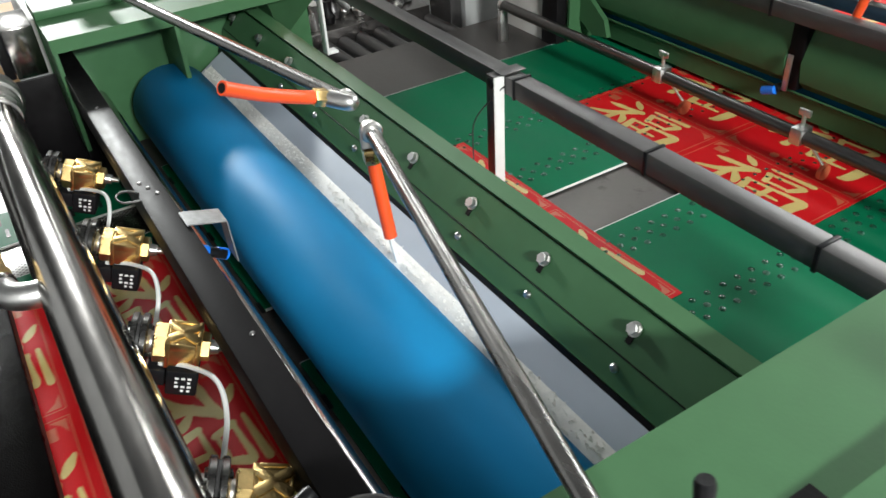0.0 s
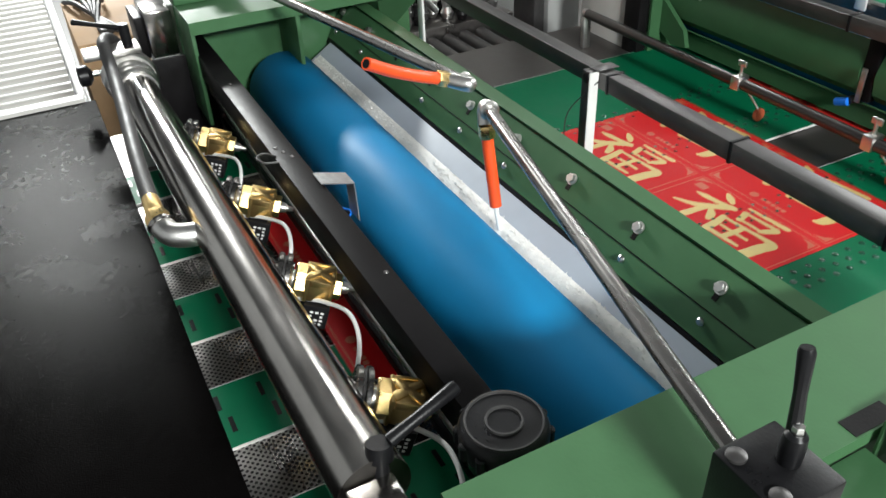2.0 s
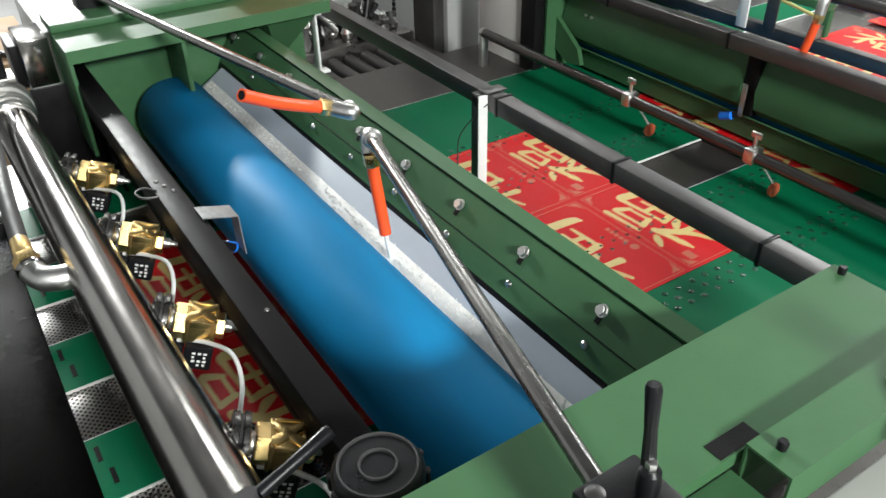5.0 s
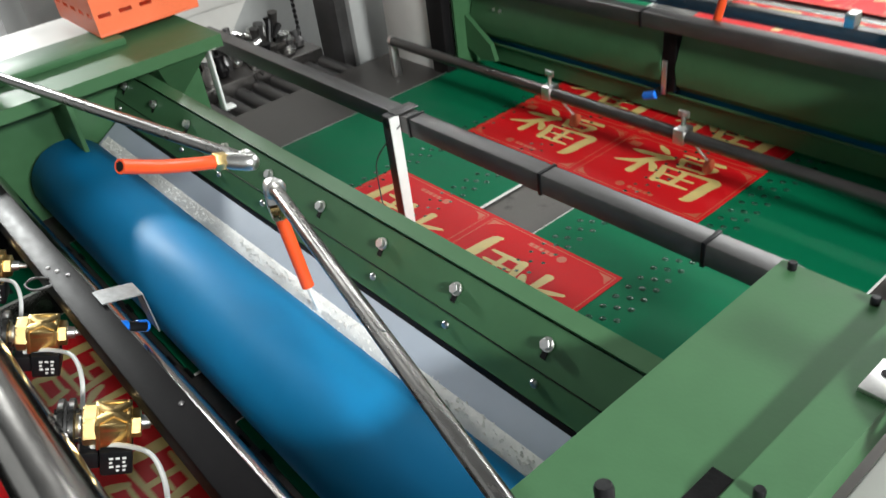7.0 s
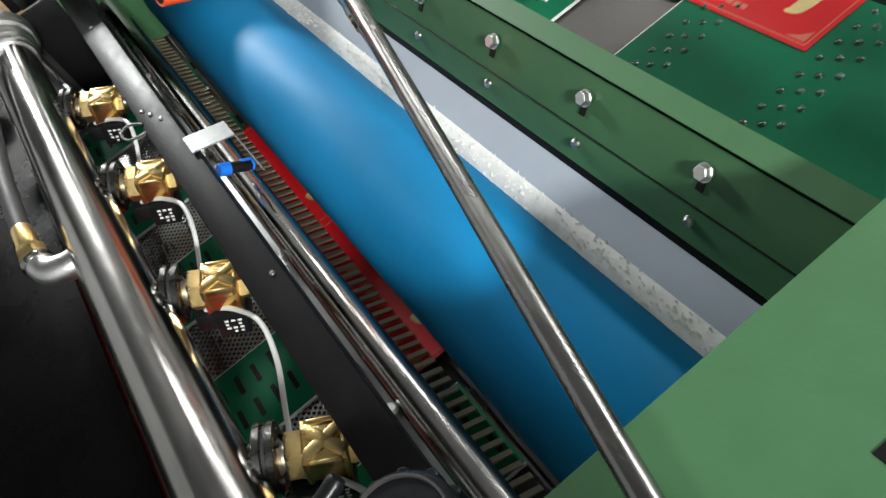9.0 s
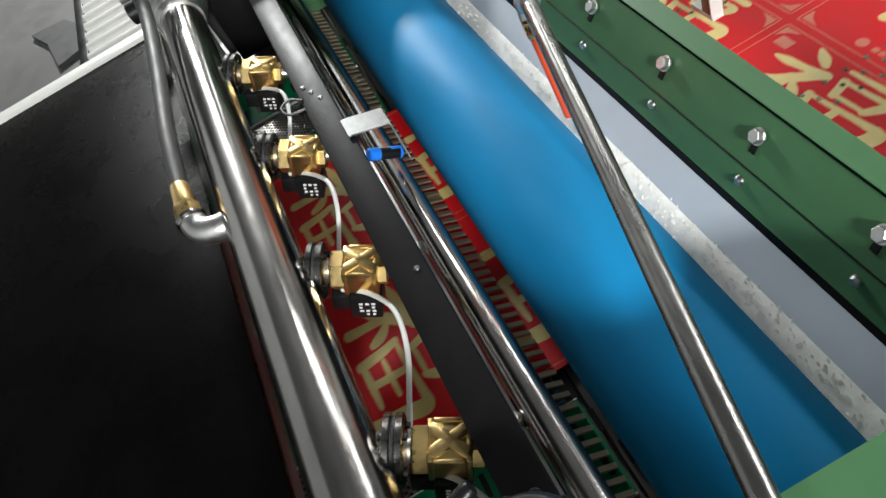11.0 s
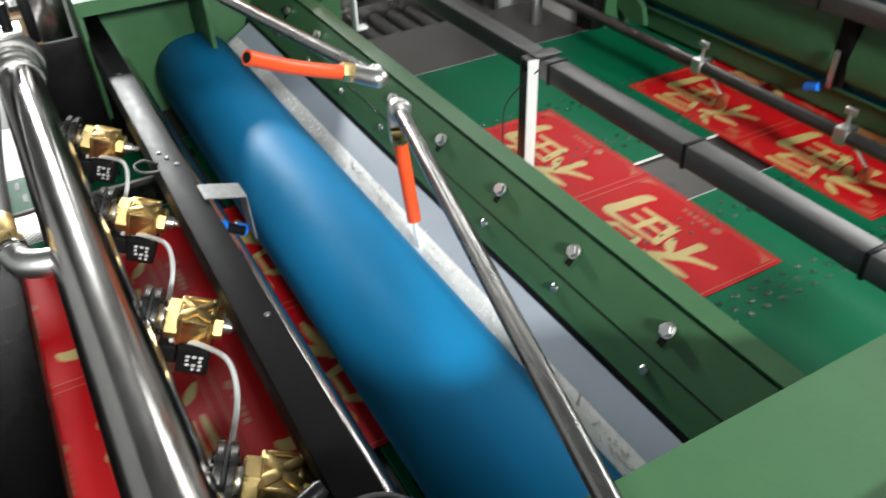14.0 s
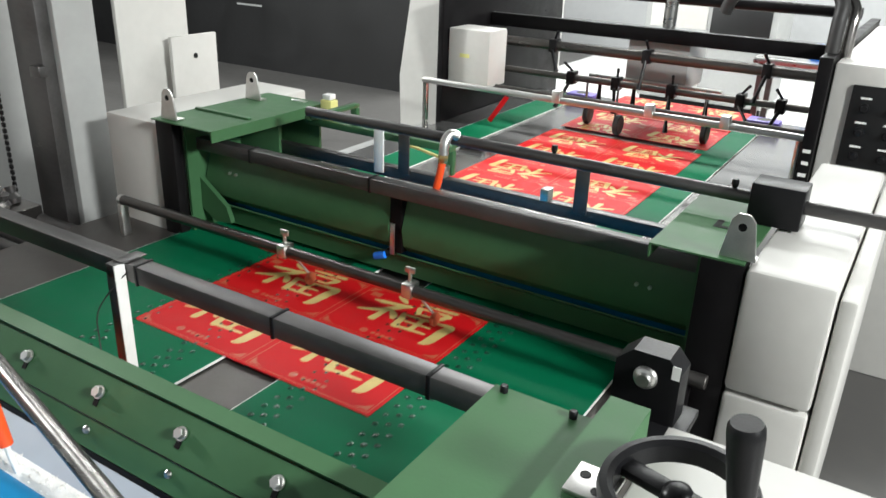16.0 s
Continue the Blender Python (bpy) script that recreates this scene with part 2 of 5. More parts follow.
# ---- hall ----
Z0 = 0.70          # top of the running belts
single("floor", box(B(), -11, 6, -4.5, 10.5, -0.12, 0), FLOOR, "worn grey concrete factory floor", "floor", kind="structure")
# walls and roof are added around the scene to hold in and dim the light
for nm, b in (("wall_north", (-11, 6, 10.5, 10.7, 0, 4.8)), ("wall_south", (-11, 6, -4.7, -4.5, 0, 4.8)),
              ("wall_east", (6, 6.2, -4.7, 10.7, 0, 4.8)), ("wall_west", (-11.2, -11, -4.7, 10.7, 0, 4.8))):
    single(nm, box(B(), *b), WALL, "pale grey wall added to enclose the hall", "wall", kind="structure")
single("ceiling", box(B(), -11.2, 6.2, -4.7, 10.7, 4.8, 4.95), CEIL, "dim grey unseen roof added to enclose the hall", "ceiling", kind="structure")

# ---- conveyor bed and belts ----
bed = thing("conveyor_bed", (-0.45, 1.0, 0.0), "long worn steel conveyor bed under the green belts", "conveyor bed")
part("bed_plate", box(B(), -1.62, 0.56, -0.335, 1.42, 0.655, 0.690), BED, bed)
part("feed_plate", box(B(), -1.45, 0.42, 1.425, 4.3, 0.655, 0.692), PLATEN, bed, "bright polished steel feed plate")
part("exit_plate", box(B(), -1.62, 0.56, -2.5, -0.34, 0.645, 0.680), BED, bed)
part("side_rail", box(B(), 0.465, 0.56, -2.5, 4.3, 0.50, 0.645, 0.004), GREY, bed)
part("side_rail", box(B(), -1.62, -1.52, -2.5, 4.3, 0.50, 0.645, 0.004), GREY, bed)
leg = part("leg", box(B(), -1.60, -1.52, -1.44, -1.36, 0, 0.50, 0.004), GREY, bed)
for i in range(4):
    for dx in (0, 2.10):
        if i or dx:
            again(leg, dx, 1.8 * i)
# perforated grey plates between the exit belts
perf = part("perforated_plate", box(B(), -0.793, -0.637, -1.6, -0.36, 0.6815, 0.694, 0.001), ROD, bed, "dotted grey perforated plate")
for i in (-1, 1, 2):
    again(perf, 0.32 * i)
hole_bm = B()
for r in range(64):
    for c in range(12):
        x = -0.787 + 0.0125 * (c + 0.5 * (r % 2))
        y = -0.80 + 0.0068 * r
        bmesh.ops.create_circle(hole_bm, cap_ends=True, radius=0.0032, segments=6, matrix=Matrix.Translation((x, y, 0.6946)))
holes = part("plate_hole", hole_bm, BLACK, bed)
tagged(holes, kind="stuff")
for i in (-1, 1, 2):
    tagged(again(holes, 0.32 * i), kind="stuff")


def belt(x0, x1, y0, y1, label):
    th = thing("conveyor_belt", ((x0 + x1) / 2, (y0 + y1) / 2, 0.66), label, "conveyor belt", group="conveyor belts")
    part("belt_web", box(B(), x0, x1, y0, y1, 0.694, Z0), BELT, th)
    part("belt_edge", box(B(), x0 - 0.003, x0, y0, y1, 0.694, Z0 - 0.0005), TUBE, th, "pale worn belt edge")
    part("belt_edge", box(B(), x1, x1 + 0.003, y0, y1, 0.694, Z0 - 0.0005), TUBE, th, "pale worn belt edge")
    return th


FAR_BELT = belt(-1.26, -0.517, -0.325, 1.41, "wide green perforated suction belt beside the bare steel gap")
NEAR_BELT = belt(-0.325, 0.345, -0.325, 1.41, "wide green perforated suction belt under the red sheets")
EXIT_BELTS = [belt(x, x + 0.165, -1.6, -0.345, "narrow dark green slotted exit belt under the spray valves") for x in (-1.275, -0.955, -0.635, -0.315, 0.005)]
belt(-1.27, -1.08, 1.43, 4.2, "narrow green feed belt on the polished plate")
belt(-0.10, 0.08, 1.43, 4.2, "narrow green feed belt on the polished plate")

MOVERS = []          # (object, function of time giving its pose)
SPEED = 0.585


def hole_band(bm, x, rows, pitch, y0):
    """Three staggered columns of suction holes with raised rims."""
    for r in range(rows):
        for c in (-1, 0, 1):
            p = Vector((x + 0.026 * c, y0 + pitch * (r + (0.33 * c)), Z0 + 0.0002))
            turned(bm, p, p + Vector((0, 0, 0.0030)), [(0, 0.0078), (0.6, 0.0064), (1, 0.0040)], 9)


def round_trip(top, bottom, start, length):
    """The way round a belt loop: along the top, down, back below and up."""
    run = top - bottom
    lap = run / SPEED + 1.6

    def at(t):
        s = (t + start) % lap
        if s <= run / SPEED:
            return Vector((0, top - SPEED * s, 0))
        w = (s - run / SPEED) / 1.6
        if w < 0.08:
            return Vector((0, bottom, -0.03 * w / 0.08))
        if w > 0.92:
            return Vector((0, top, -0.03 * (1 - w) / 0.08))
        return Vector((0, bottom + (top - bottom) * (w - 0.08) / 0.84, -0.03))
    return at, lap


for th, xs in ((FAR_BELT, (-0.62, -0.86)), (NEAR_BELT, (-0.25, 0.0))):
    seg = 0.17
    at, lap = round_trip(1.20, -0.30, 0, 0)
    n = int(lap * SPEED / seg)
    bm = B()
    for x in xs:
        hole_band(bm, x, 4, seg / 4, 0.0)
    first = tagged(part("suction_hole", bm, HOLE, th, "patch of small raised suction holes"), kind="stuff")
    patches = [first] + [again(first) for _ in range(n - 1)]
    for k, ob in enumerate(patches):
        fn, _ = round_trip(1.20 + 0.0, -0.30, lap * k / n, 0)
        MOVERS.append((ob, fn))

# slots of the exit belts
for th, x in zip(EXIT_BELTS, (-1.275, -0.955, -0.635, -0.315, 0.005)):
    bm = B()
    for r in range(5):
        for c in (0, 1):
            y, xx = -1.10 + 0.034 * r + 0.012 * c, x + 0.045 + 0.065 * c
            box(bm, xx - 0.020, xx + 0.020, y - 0.0045, y + 0.0045, Z0 + 0.0002, Z0 + 0.001)
    s = tagged(part("belt_slot", bm, BLACK, th, "row of dark elongated slots"), kind="stuff")
    for d in (0.22, 0.44, 0.66):
        again(s, 0, d)

# ---- printed sheets ----
def brush(bm, points, z=0.0021):
    """One brush stroke: (x, y, half width) along its way, with rounded ends."""
    P = []
    for i in range(len(points) - 1):
        a, b, c, d = points[max(i - 1, 0)], points[i], points[i + 1], points[min(i + 2, len(points) - 1)]
        for k in range(6):
            t = k / 6
            P.append([0.5 * (2 * q + (r - p) * t + (2 * p - 5 * q + 4 * r - u) * t * t + (3 * q - p - 3 * r + u) * t ** 3) for p, q, r, u in zip(a, b, c, d)])
    P.append(list(points[-1]))
    left, right = [], []
    for i, (x, y, w) in enumerate(P):
        q, p = P[min(i + 1, len(P) - 1)], P[max(i - 1, 0)]
        d = Vector((q[0] - p[0], q[1] - p[1])).normalized()
        left.append((x - d.y * w, y + d.x * w))
        right.append((x + d.y * w, y - d.x * w))
        if i in (0, len(P) - 1):
            e = -1 if i == 0 else 1
            cap = [(x + e * d.x * w * math.sin(f) - d.y * w * math.cos(f), y + e * d.y * w * math.sin(f) + d.x * w * math.cos(f)) for f in (0.4, 1.0, 1.57, 2.1, 2.7)]
            if i == 0:
                start_cap = cap
    ring = left + cap + right[::-1] + start_cap[::-1]
    bm.faces.new([bm.verts.new((x, y, z)) for x, y in ring])


def fortune_character():
    """The brushed character of good fortune in a unit square, centred."""
    strokes = (
        ((0.18, 0.99, 0.022), (0.25, 0.93, 0.045), (0.31, 0.87, 0.030)),
        ((0.01, 0.70, 0.020), (0.10, 0.715, 0.048), (0.24, 0.745, 0.040), (0.38, 0.785, 0.050)),
        ((0.36, 0.77, 0.045), (0.28, 0.64, 0.048), (0.16, 0.47, 0.045), (-0.02, 0.35, 0.022)),
        ((0.235, 0.60, 0.040), (0.225, 0.42, 0.036), (0.215, 0.20, 0.044)),
        ((0.28, 0.56, 0.025), (0.35, 0.47, 0.044), (0.385, 0.37, 0.030)),
        ((0.47, 0.955, 0.022), (0.62, 0.965, 0.030), (0.86, 0.985, 0.040)),
        ((0.50, 0.845, 0.034), (0.525, 0.755, 0.032), (0.545, 0.66, 0.030)),
        ((0.50, 0.84, 0.024), (0.66, 0.855, 0.026), (0.83, 0.865, 0.036), (0.81, 0.77, 0.038), (0.775, 0.675, 0.026)),
        ((0.545, 0.675, 0.022), (0.66, 0.685, 0.024), (0.775, 0.69, 0.022)),
        ((0.435, 0.565, 0.030), (0.465, 0.42, 0.038), (0.49, 0.20, 0.042)),
        ((0.44, 0.56, 0.022), (0.64, 0.575, 0.028), (0.86, 0.60, 0.036), (0.965, 0.585, 0.056), (0.95, 0.40, 0.058), (0.94, 0.18, 0.056), (0.925, 0.05, 0.048), (0.895, 0.01, 0.030)),
        ((0.665, 0.56, 0.028), (0.665, 0.40, 0.030), (0.66, 0.24, 0.030)),
        ((0.53, 0.40, 0.022), (0.66, 0.405, 0.026), (0.80, 0.415, 0.024)),
        ((0.49, 0.215, 0.030), (0.64, 0.225, 0.034), (0.82, 0.235, 0.022)),
    )
    bm = B()
    for k, pts in enumerate(strokes):
        brush(bm, [(x - 0.48, y - 0.5, w) for x, y, w in pts], 0.00215 + 0.000012 * k)
    bmesh.ops.triangulate(bm, faces=bm.faces[:])
    for f in bm.faces:
        f.normal_update()
        if f.normal.z < 0:
            f.normal_flip()
    return bm


SW, SL = 0.807, 0.560        # sheet width and length


def printed_sheet():
    th = thing("printed_sheet", (0, 0, 0), "red paper sheet printed with four gold characters", "paper sheet", group="red printed sheets")
    bm = box(B(), -SW / 2, SW / 2, 0, SL, 0.0008, 0.0020)
    part("paper", bm, RED, th)
    g = fortune_character()
    for v in g.verts:
        v.co = Vector((v.co.x * 0.282, v.co.y * 0.200, v.co.z))
    gm = finish("character", g, GOLD)
    lines, marks, bars = B(), B(), B()
    for i in (0, 1):
        for j in (0, 1):
            cx, cy = -SW / 4 + i * SW / 2, SL / 4 + j * SL / 2
            ob = new("character", gm)
            ob.parent, ob.location = th, (cx - 0.004, cy + 0.022, 0)
            w, l = SW / 4 - 0.010, SL / 4 - 0.010
            for a in (-1, 1):
                box(lines, cx - w, cx + w, cy + a * l - 0.0012, cy + a * l + 0.0012, 0.0019, 0.0022)
                box(lines, cx + a * w - 0.0012, cx + a * w + 0.0012, cy - l + 0.0013, cy + l - 0.0013, 0.0019, 0.0022)
                for b in (-1, 1):
                    vs = [marks.verts.new((cx + a * (w - d), cy + b * (l - e), 0.00225)) for d, e in ((0.006, 0.006), (0.044, 0.006), (0.022, 0.016), (0.006, 0.034))]
                    marks.faces.new(vs if a * b > 0 else vs[::-1])
            box(marks, cx - 0.172, cx - 0.138, cy + 0.080, cy + 0.104, 0.0019, 0.0022)
            bmesh.ops.create_circle(marks, cap_ends=True, radius=0.012, segments=16, matrix=Matrix.Translation((cx - 0.055, cy - 0.105, 0.0022)))
            for k in range(5):
                box(bars, cx - 0.030 + 0.016 * k, cx - 0.018 + 0.016 * k, cy - 0.111, cy - 0.099, 0.0019, 0.0022)
    part("border_frame", lines, PALE, th, "thin pale border lines")
    tagged(part("ornament", marks, PALE, th, "pale gold corner ornaments and seal"), kind="stuff")
    tagged(part("small_print", bars, PALE, th, "row of small unreadable print"), kind="stuff")
    return th


def sheet_path(k):
    """The way of sheet k: it waits on the pile, runs slowly over the feed plate, fast through the coaters, and stops under the hood."""
    passes = 0.307 + 1.4325 * k                  # when its leading edge is at y = 0.5
    lag = (1.55 - 0.5) / SPEED                  # from y = 1.55 on at full speed
    slow = 0.452
    stop = -2.35 + 0.004 * (k % 3)

    def at(t):
        s = t - (passes - lag)
        y = 1.55 - SPEED * s if s > 0 else 1.55 - slow * s
        z = Z0 + 0.0006
        if y > 3.70:
            w = min((y - 3.70) / 0.12, 1.0)
            y, z = 3.70 + 0.12 * w, Z0 + 0.0006 + w * (0.045 - 0.0026 * k)
        if y < stop:
            y, z = stop, Z0 + 0.0006 + 0.0026 * (k + 5)
        return Vector((-0.457, y, z))
    return at


SHEET = printed_sheet()
ROTATED = {-3, 2, 3, 4, 9, 10, 12, 13, 14, 15}
for k in range(-3, 17):
    ob = SHEET if k == -3 else copy_thing(SHEET, Matrix.Identity(4))
    MOVERS.append((ob, sheet_path(k), k in ROTATED))

pile = thing("sheet_pile", (-0.457, 4.13, 0.0), "tall pile of red printed sheets on the feeder pallet", "paper pile")
part("stack", box(B(), -0.457 - SW / 2, -0.457 + SW / 2, 3.822, 3.818 + SL, 0.16, 0.70), RED, pile)
part("pallet", box(B(), -0.457 - SW / 2, -0.457 + SW / 2, 3.822, 3.818 + SL, 0.0, 0.155), CARD, pile)

# ---- first coating station ----
roller = thing("coating_roller", (-0.5, -0.2215, 0.811), "glossy blue rubber coating roller, wet with glue", "roller")
part("rubber_cover", turned(B(), (-1.40, -0.2215, 0.811), (0.435, -0.2215, 0.811),
     [(0, 0.100), (0.002, 0.1085), (0.006, 0.1125), (0.994, 0.1125), (0.998, 0.1085), (1, 0.100)], 128), BLUE, roller)
part("shaft", cyl(B(), (-1.50, -0.2215, 0.811), (0.50, -0.2215, 0.811), 0.03), STEEL, roller, "steel roller shaft")
MOVERS.append((roller, None))

tray = thing("doctor_plate", (-0.5, -0.09, 0.85), "milky grey doctor plate leaning against the blue roller", "plate")
part("plate", prism(B(), bent([(-0.124, 0.860), (-0.050, 0.906)], 0.006), -1.41, 0.44), PLATE, tray)
random.seed(4)
ico = B()
bmesh.ops.create_icosphere(ico, subdivisions=1, radius=1.0)
ico_v = [v.co.copy() for v in ico.verts]
ico_f = [[v.index for v in f.verts] for f in ico.faces]
ico.free()
verts, faces = [], []
for i in range(1700):
    x = -1.395 + 1.83 * random.random()
    u = random.random() - 0.5
    rr = 0.0014 + 0.0026 * random.random() * (1.1 - abs(u))
    m = Matrix.LocRotScale((x, -0.1085 + 0.030 * u, 0.8748 + 0.0175 * u + 0.0006 * random.random()),
                           Euler((0.5, 0, random.random() * 3)), (1.2 * rr, 2.6 * rr, 0.35 * rr))
    k = len(verts)
    verts += [m @ v for v in ico_v]
    faces += [[k + a for a in f] for f in ico_f]
me = bpy.data.meshes.new("froth")
me.from_pydata(verts, [], faces)
bead = B()
bead.from_mesh(me)
prism(bead, [(-0.1265, 0.865), (-0.1225, 0.8695), (-0.116, 0.8735), (-0.106, 0.8795), (-0.098, 0.8840), (-0.0925, 0.8855), (-0.0890, 0.8835), (-0.112, 0.865)], -1.395, 0.435)
tagged(single("glue_bead", bead, FOAM, "frothy white line of glue along the blue roller", "glue"), kind="stuff")

beam = thing("green_beam", (-0.5, 0.0, 0.89), "green enamelled cross beam with slotted hexagon bolts", "machine beam")
part("face_plate", prism(B(), bent([(0.019, 1.022), (-0.026, 0.966), (-0.040, 0.930), (-0.0465, 0.919)], 0.012), -1.44, 0.430), GREEN, beam)
part("top_flange", prism(B(), bent([(0.0205, 1.0245), (0.041, 1.034), (0.046, 0.985)], 0.008)[::-1], -1.44, 0.430), GREEN_LIT, beam)
part("foot_strip", prism(B(), bent([(-0.0475, 0.9175), (-0.0555, 0.9035), (-0.020, 0.905)], 0.006), -1.44, 0.430), BLACK, beam, "black rubber strip under the beam")
nrm = Vector((0, -0.780, 0.627))
bolt_at = Vector((0.2, -0.0010, 0.9990))
sl = B()
box(sl, -0.0050, 0.0050, -0.023, 0.009, -0.001, 0.0008, 0, Matrix.Translation(bolt_at) @ Matrix.Rotation(radians(51.2), 4, "X"))
slot = part("bolt_slot", sl, BLACK, beam, "dark slot under the bolt")
wa = part("washer", cyl(B(), bolt_at + nrm * 0.001, bolt_at + nrm * 0.0035, 0.0115, 20), FITTING, beam)
bo = part("bolt", hexagon(B(), bolt_at + nrm * 0.0035, bolt_at + nrm * 0.012, 0.0095), FITTING, beam, "bright hexagon bolt")
part("seam", box(B(), -1.44, 0.43, -0.0280, -0.024, 0.9648, 0.9658), BLACK, beam, "dark seam between the two plates")
n2 = Vector((0, -0.95, 0.31))
sb_at = Vector((0.2, -0.0345, 0.945))
sb = part("small_bolt", turned(B(), sb_at, sb_at + n2 * 0.006, [(0, 0.0075), (0.5, 0.007), (1, 0.004)], 12), STEEL, beam, "small round-headed bolt")
for k in range(1, 9):
    for ob in (slot, wa, bo, sb):
        again(ob, -0.2 * k)

rail = thing("square_rail", (-0.5, 0.31, 1.01), "blackened square steel rail with two cable ties", "steel rail")
part("tube", box(B(), -1.50, 0.405, 0.288, 0.330, 1.008, 1.050, 0.003), RAIL, rail)
for x in (-0.087, 0.262, -0.475):
    part("cable_tie", box(B(), x - 0.004, x + 0.004, 0.2855, 0.3325, 1.0055, 1.0525, 0.001), PLASTIC, rail, "black cable tie")

post = thing("hanging_bracket", (-0.51, 0.29, 0.76), "bent bright steel strip hanging from the square rail", "bracket")
part("strip", box(B(), -0.538, -0.509, 0.262, 0.284, 0.762, 1.0515, 0.001), RAIL, post)
# light on the +x side, put in as a thin white plate on the strip
part("lit_side", box(B(), -0.5088, -0.5050, 0.260, 0.286, 0.762, 1.0515, 0.0005), TUBE, post, "bracket side coloured white for the light on it")
part("foot", box(B(), -0.575, -0.505, 0.262, 0.286, 0.752, 0.7615, 0.001), TUBE, post, "white foot of the bracket")
part("hook", box(B(), -0.535, -0.500, 0.2785, 0.34, 1.0525, 1.055, 0.001), RAIL, post)
part("knob", turned(B(), (-0.520, 0.278, 1.036), (-0.520, 0.258, 1.036), [(0, 0.007), (0.3, 0.013), (0.9, 0.013), (1, 0.010)], 18), PLASTIC, post, "black clamping knob")
part("wire", sweep(B(), [(-0.50, 0.284, 1.03), (-0.52, 0.262, 1.00), (-0.57, 0.25, 0.93), (-0.58, 0.25, 0.86), (-0.56, 0.24, 0.80)], 0.0016, 6), RUBBER, post, "thin dark wire")

end = part("end_bracket", box(B(), -1.43, -1.395, 0.262, 0.270, 0.82, 1.03, 0.002), TUBE, rail, "white painted end bracket")
part("hook", box(B(), -1.43, -1.395, 0.2705, 0.30, 0.82, 0.828, 0.002), TUBE, end)
part("lug", box(B(), -1.43, -1.395, 0.2705, 0.2876, 1.012, 1.028, 0.001), TUBE, end)

# ---- covers over the side frames ----
near = thing("side_cover", (0.5, -0.2, 0.0), "green enamelled sheet cover over the near side frame", "machine cover", group="green side covers")
part("top_plate", prism(B(), [(0.400, 1.072), (0.4015, 1.070), (0.4045, 1.096), (0.556, 1.096), (0.556, 1.080), (0.559, 1.080), (0.559, 1.1), (0.400, 1.1)], -0.60, 0.262, "y"), GREEN_LIT, near)
part("inner_wall", box(B(), 0.440, 0.452, -0.60, 0.25, 0.70, 1.095), GREEN, near)
part("lower_strip", prism(B(), [(0.566, 1.060), (0.569, 1.060), (0.569, 1.1185), (0.622, 1.1185), (0.622, 1.060), (0.625, 1.060), (0.625, 1.122), (0.566, 1.122)], -0.148, 0.300, "y"), GREEN_LIT, near, "raised green cover strip with folded sides")
part("rear_strip", prism(B(), [(0.558, 1.068), (0.61, 1.068), (0.61, 1.040), (0.614, 1.040), (0.614, 1.073), (0.558, 1.073)], -0.60, -0.15, "y"), GREEN, near, "lower rear cover strip")
part("slot", box(B(), 0.532, 0.5565, -0.172, -0.105, 1.1002, 1.1010), BLACK, near, "dark rectangular slot")
cap = part("cap_screw", turned(B(), (0.420, 0.250, 1.1), (0.420, 0.250, 1.112), [(0, 0.006), (0.8, 0.0065), (1, 0.005)], 14), PLASTIC, near, "black cap screw")
again(cap, 0.112, -0.002)
again(cap, 0.172, -0.372, 0.022)
wp = part("screw_plate", box(B(), 0.592, 0.650, 0.070, 0.130, 1.1222, 1.1282, 0.001), FITTING, near, "bright plate with two screw holes")
for x in (0.607, 0.630):
    part("screw_hole", cyl(B(), (x, 0.112 - (x - 0.603), 1.1283), (x, 0.112 - (x - 0.603), 1.1292), 0.0072, 16), BLACK, near)

far = thing("side_cover", (-1.4, -0.1, 0.0), "green enamelled sheet cover over the far side frame", "machine cover", group="green side covers")
part("top_plate", prism(B(), [(-1.250, 1.066), (-1.254, 1.066), (-1.256, 1.096), (-1.58, 1.096), (-1.58, 1.1), (-1.250, 1.1)], -0.49, 0.252, "y"), GREEN_LIT, far)
part("inner_wall", box(B(), -1.462, -1.450, -0.49, 0.24, 0.70, 1.095), GREEN, far)
part("rib", box(B(), -1.449, -1.262, -0.196, -0.184, 0.84, 1.095, 0.001), GREEN_LIT, far, "upright green stiffening rib")
part("end_wall", box(B(), -1.449, -1.262, -0.488, -0.478, 0.80, 1.095, 0.001), GREEN, far)
gb = B()
A = [gb.verts.new(p) for p in ((-1.262, 0.05, 1.094), (-1.262, 0.245, 1.094), (-1.40, 0.13, 0.90))]
C = [gb.verts.new(p) for p in ((-1.270, 0.05, 1.094), (-1.270, 0.245, 1.094), (-1.408, 0.13, 0.90))]
for i in range(3):
    gb.faces.new((A[i], A[(i + 1) % 3], C[(i + 1) % 3], C[i]))
gb.faces.new(A[::-1])
gb.faces.new(C)
part("gusset", gb, GREEN, far, "triangular green gusset plate")
part("raised_rim", box(B(), -1.57, -1.42, -0.49, 0.05, 1.1005, 1.122, 0.003), GREEN, far, "raised rear rim of the cover")

side_a = thing("side_housing", (0.8, 0.0, 0.0), "white enamelled housing beside the near cover", "machine housing")
part("body", box(B(), 0.628, 1.25, -0.95, 0.395, 0.0, 1.030, 0.008), WHITE, side_a)
part("top_lid", box(B(), 0.632, 1.25, -0.62, 0.390, 1.0305, 1.046, 0.004), WHITE, side_a, "white top lid")
side_b = thing("side_housing", (-1.75, -0.1, 0.0), "white enamelled housing beside the far cover", "machine housing")
part("body", box(B(), -2.05, -1.585, -0.5, 0.25, 0.0, 1.06, 0.012), WHITE, side_b)

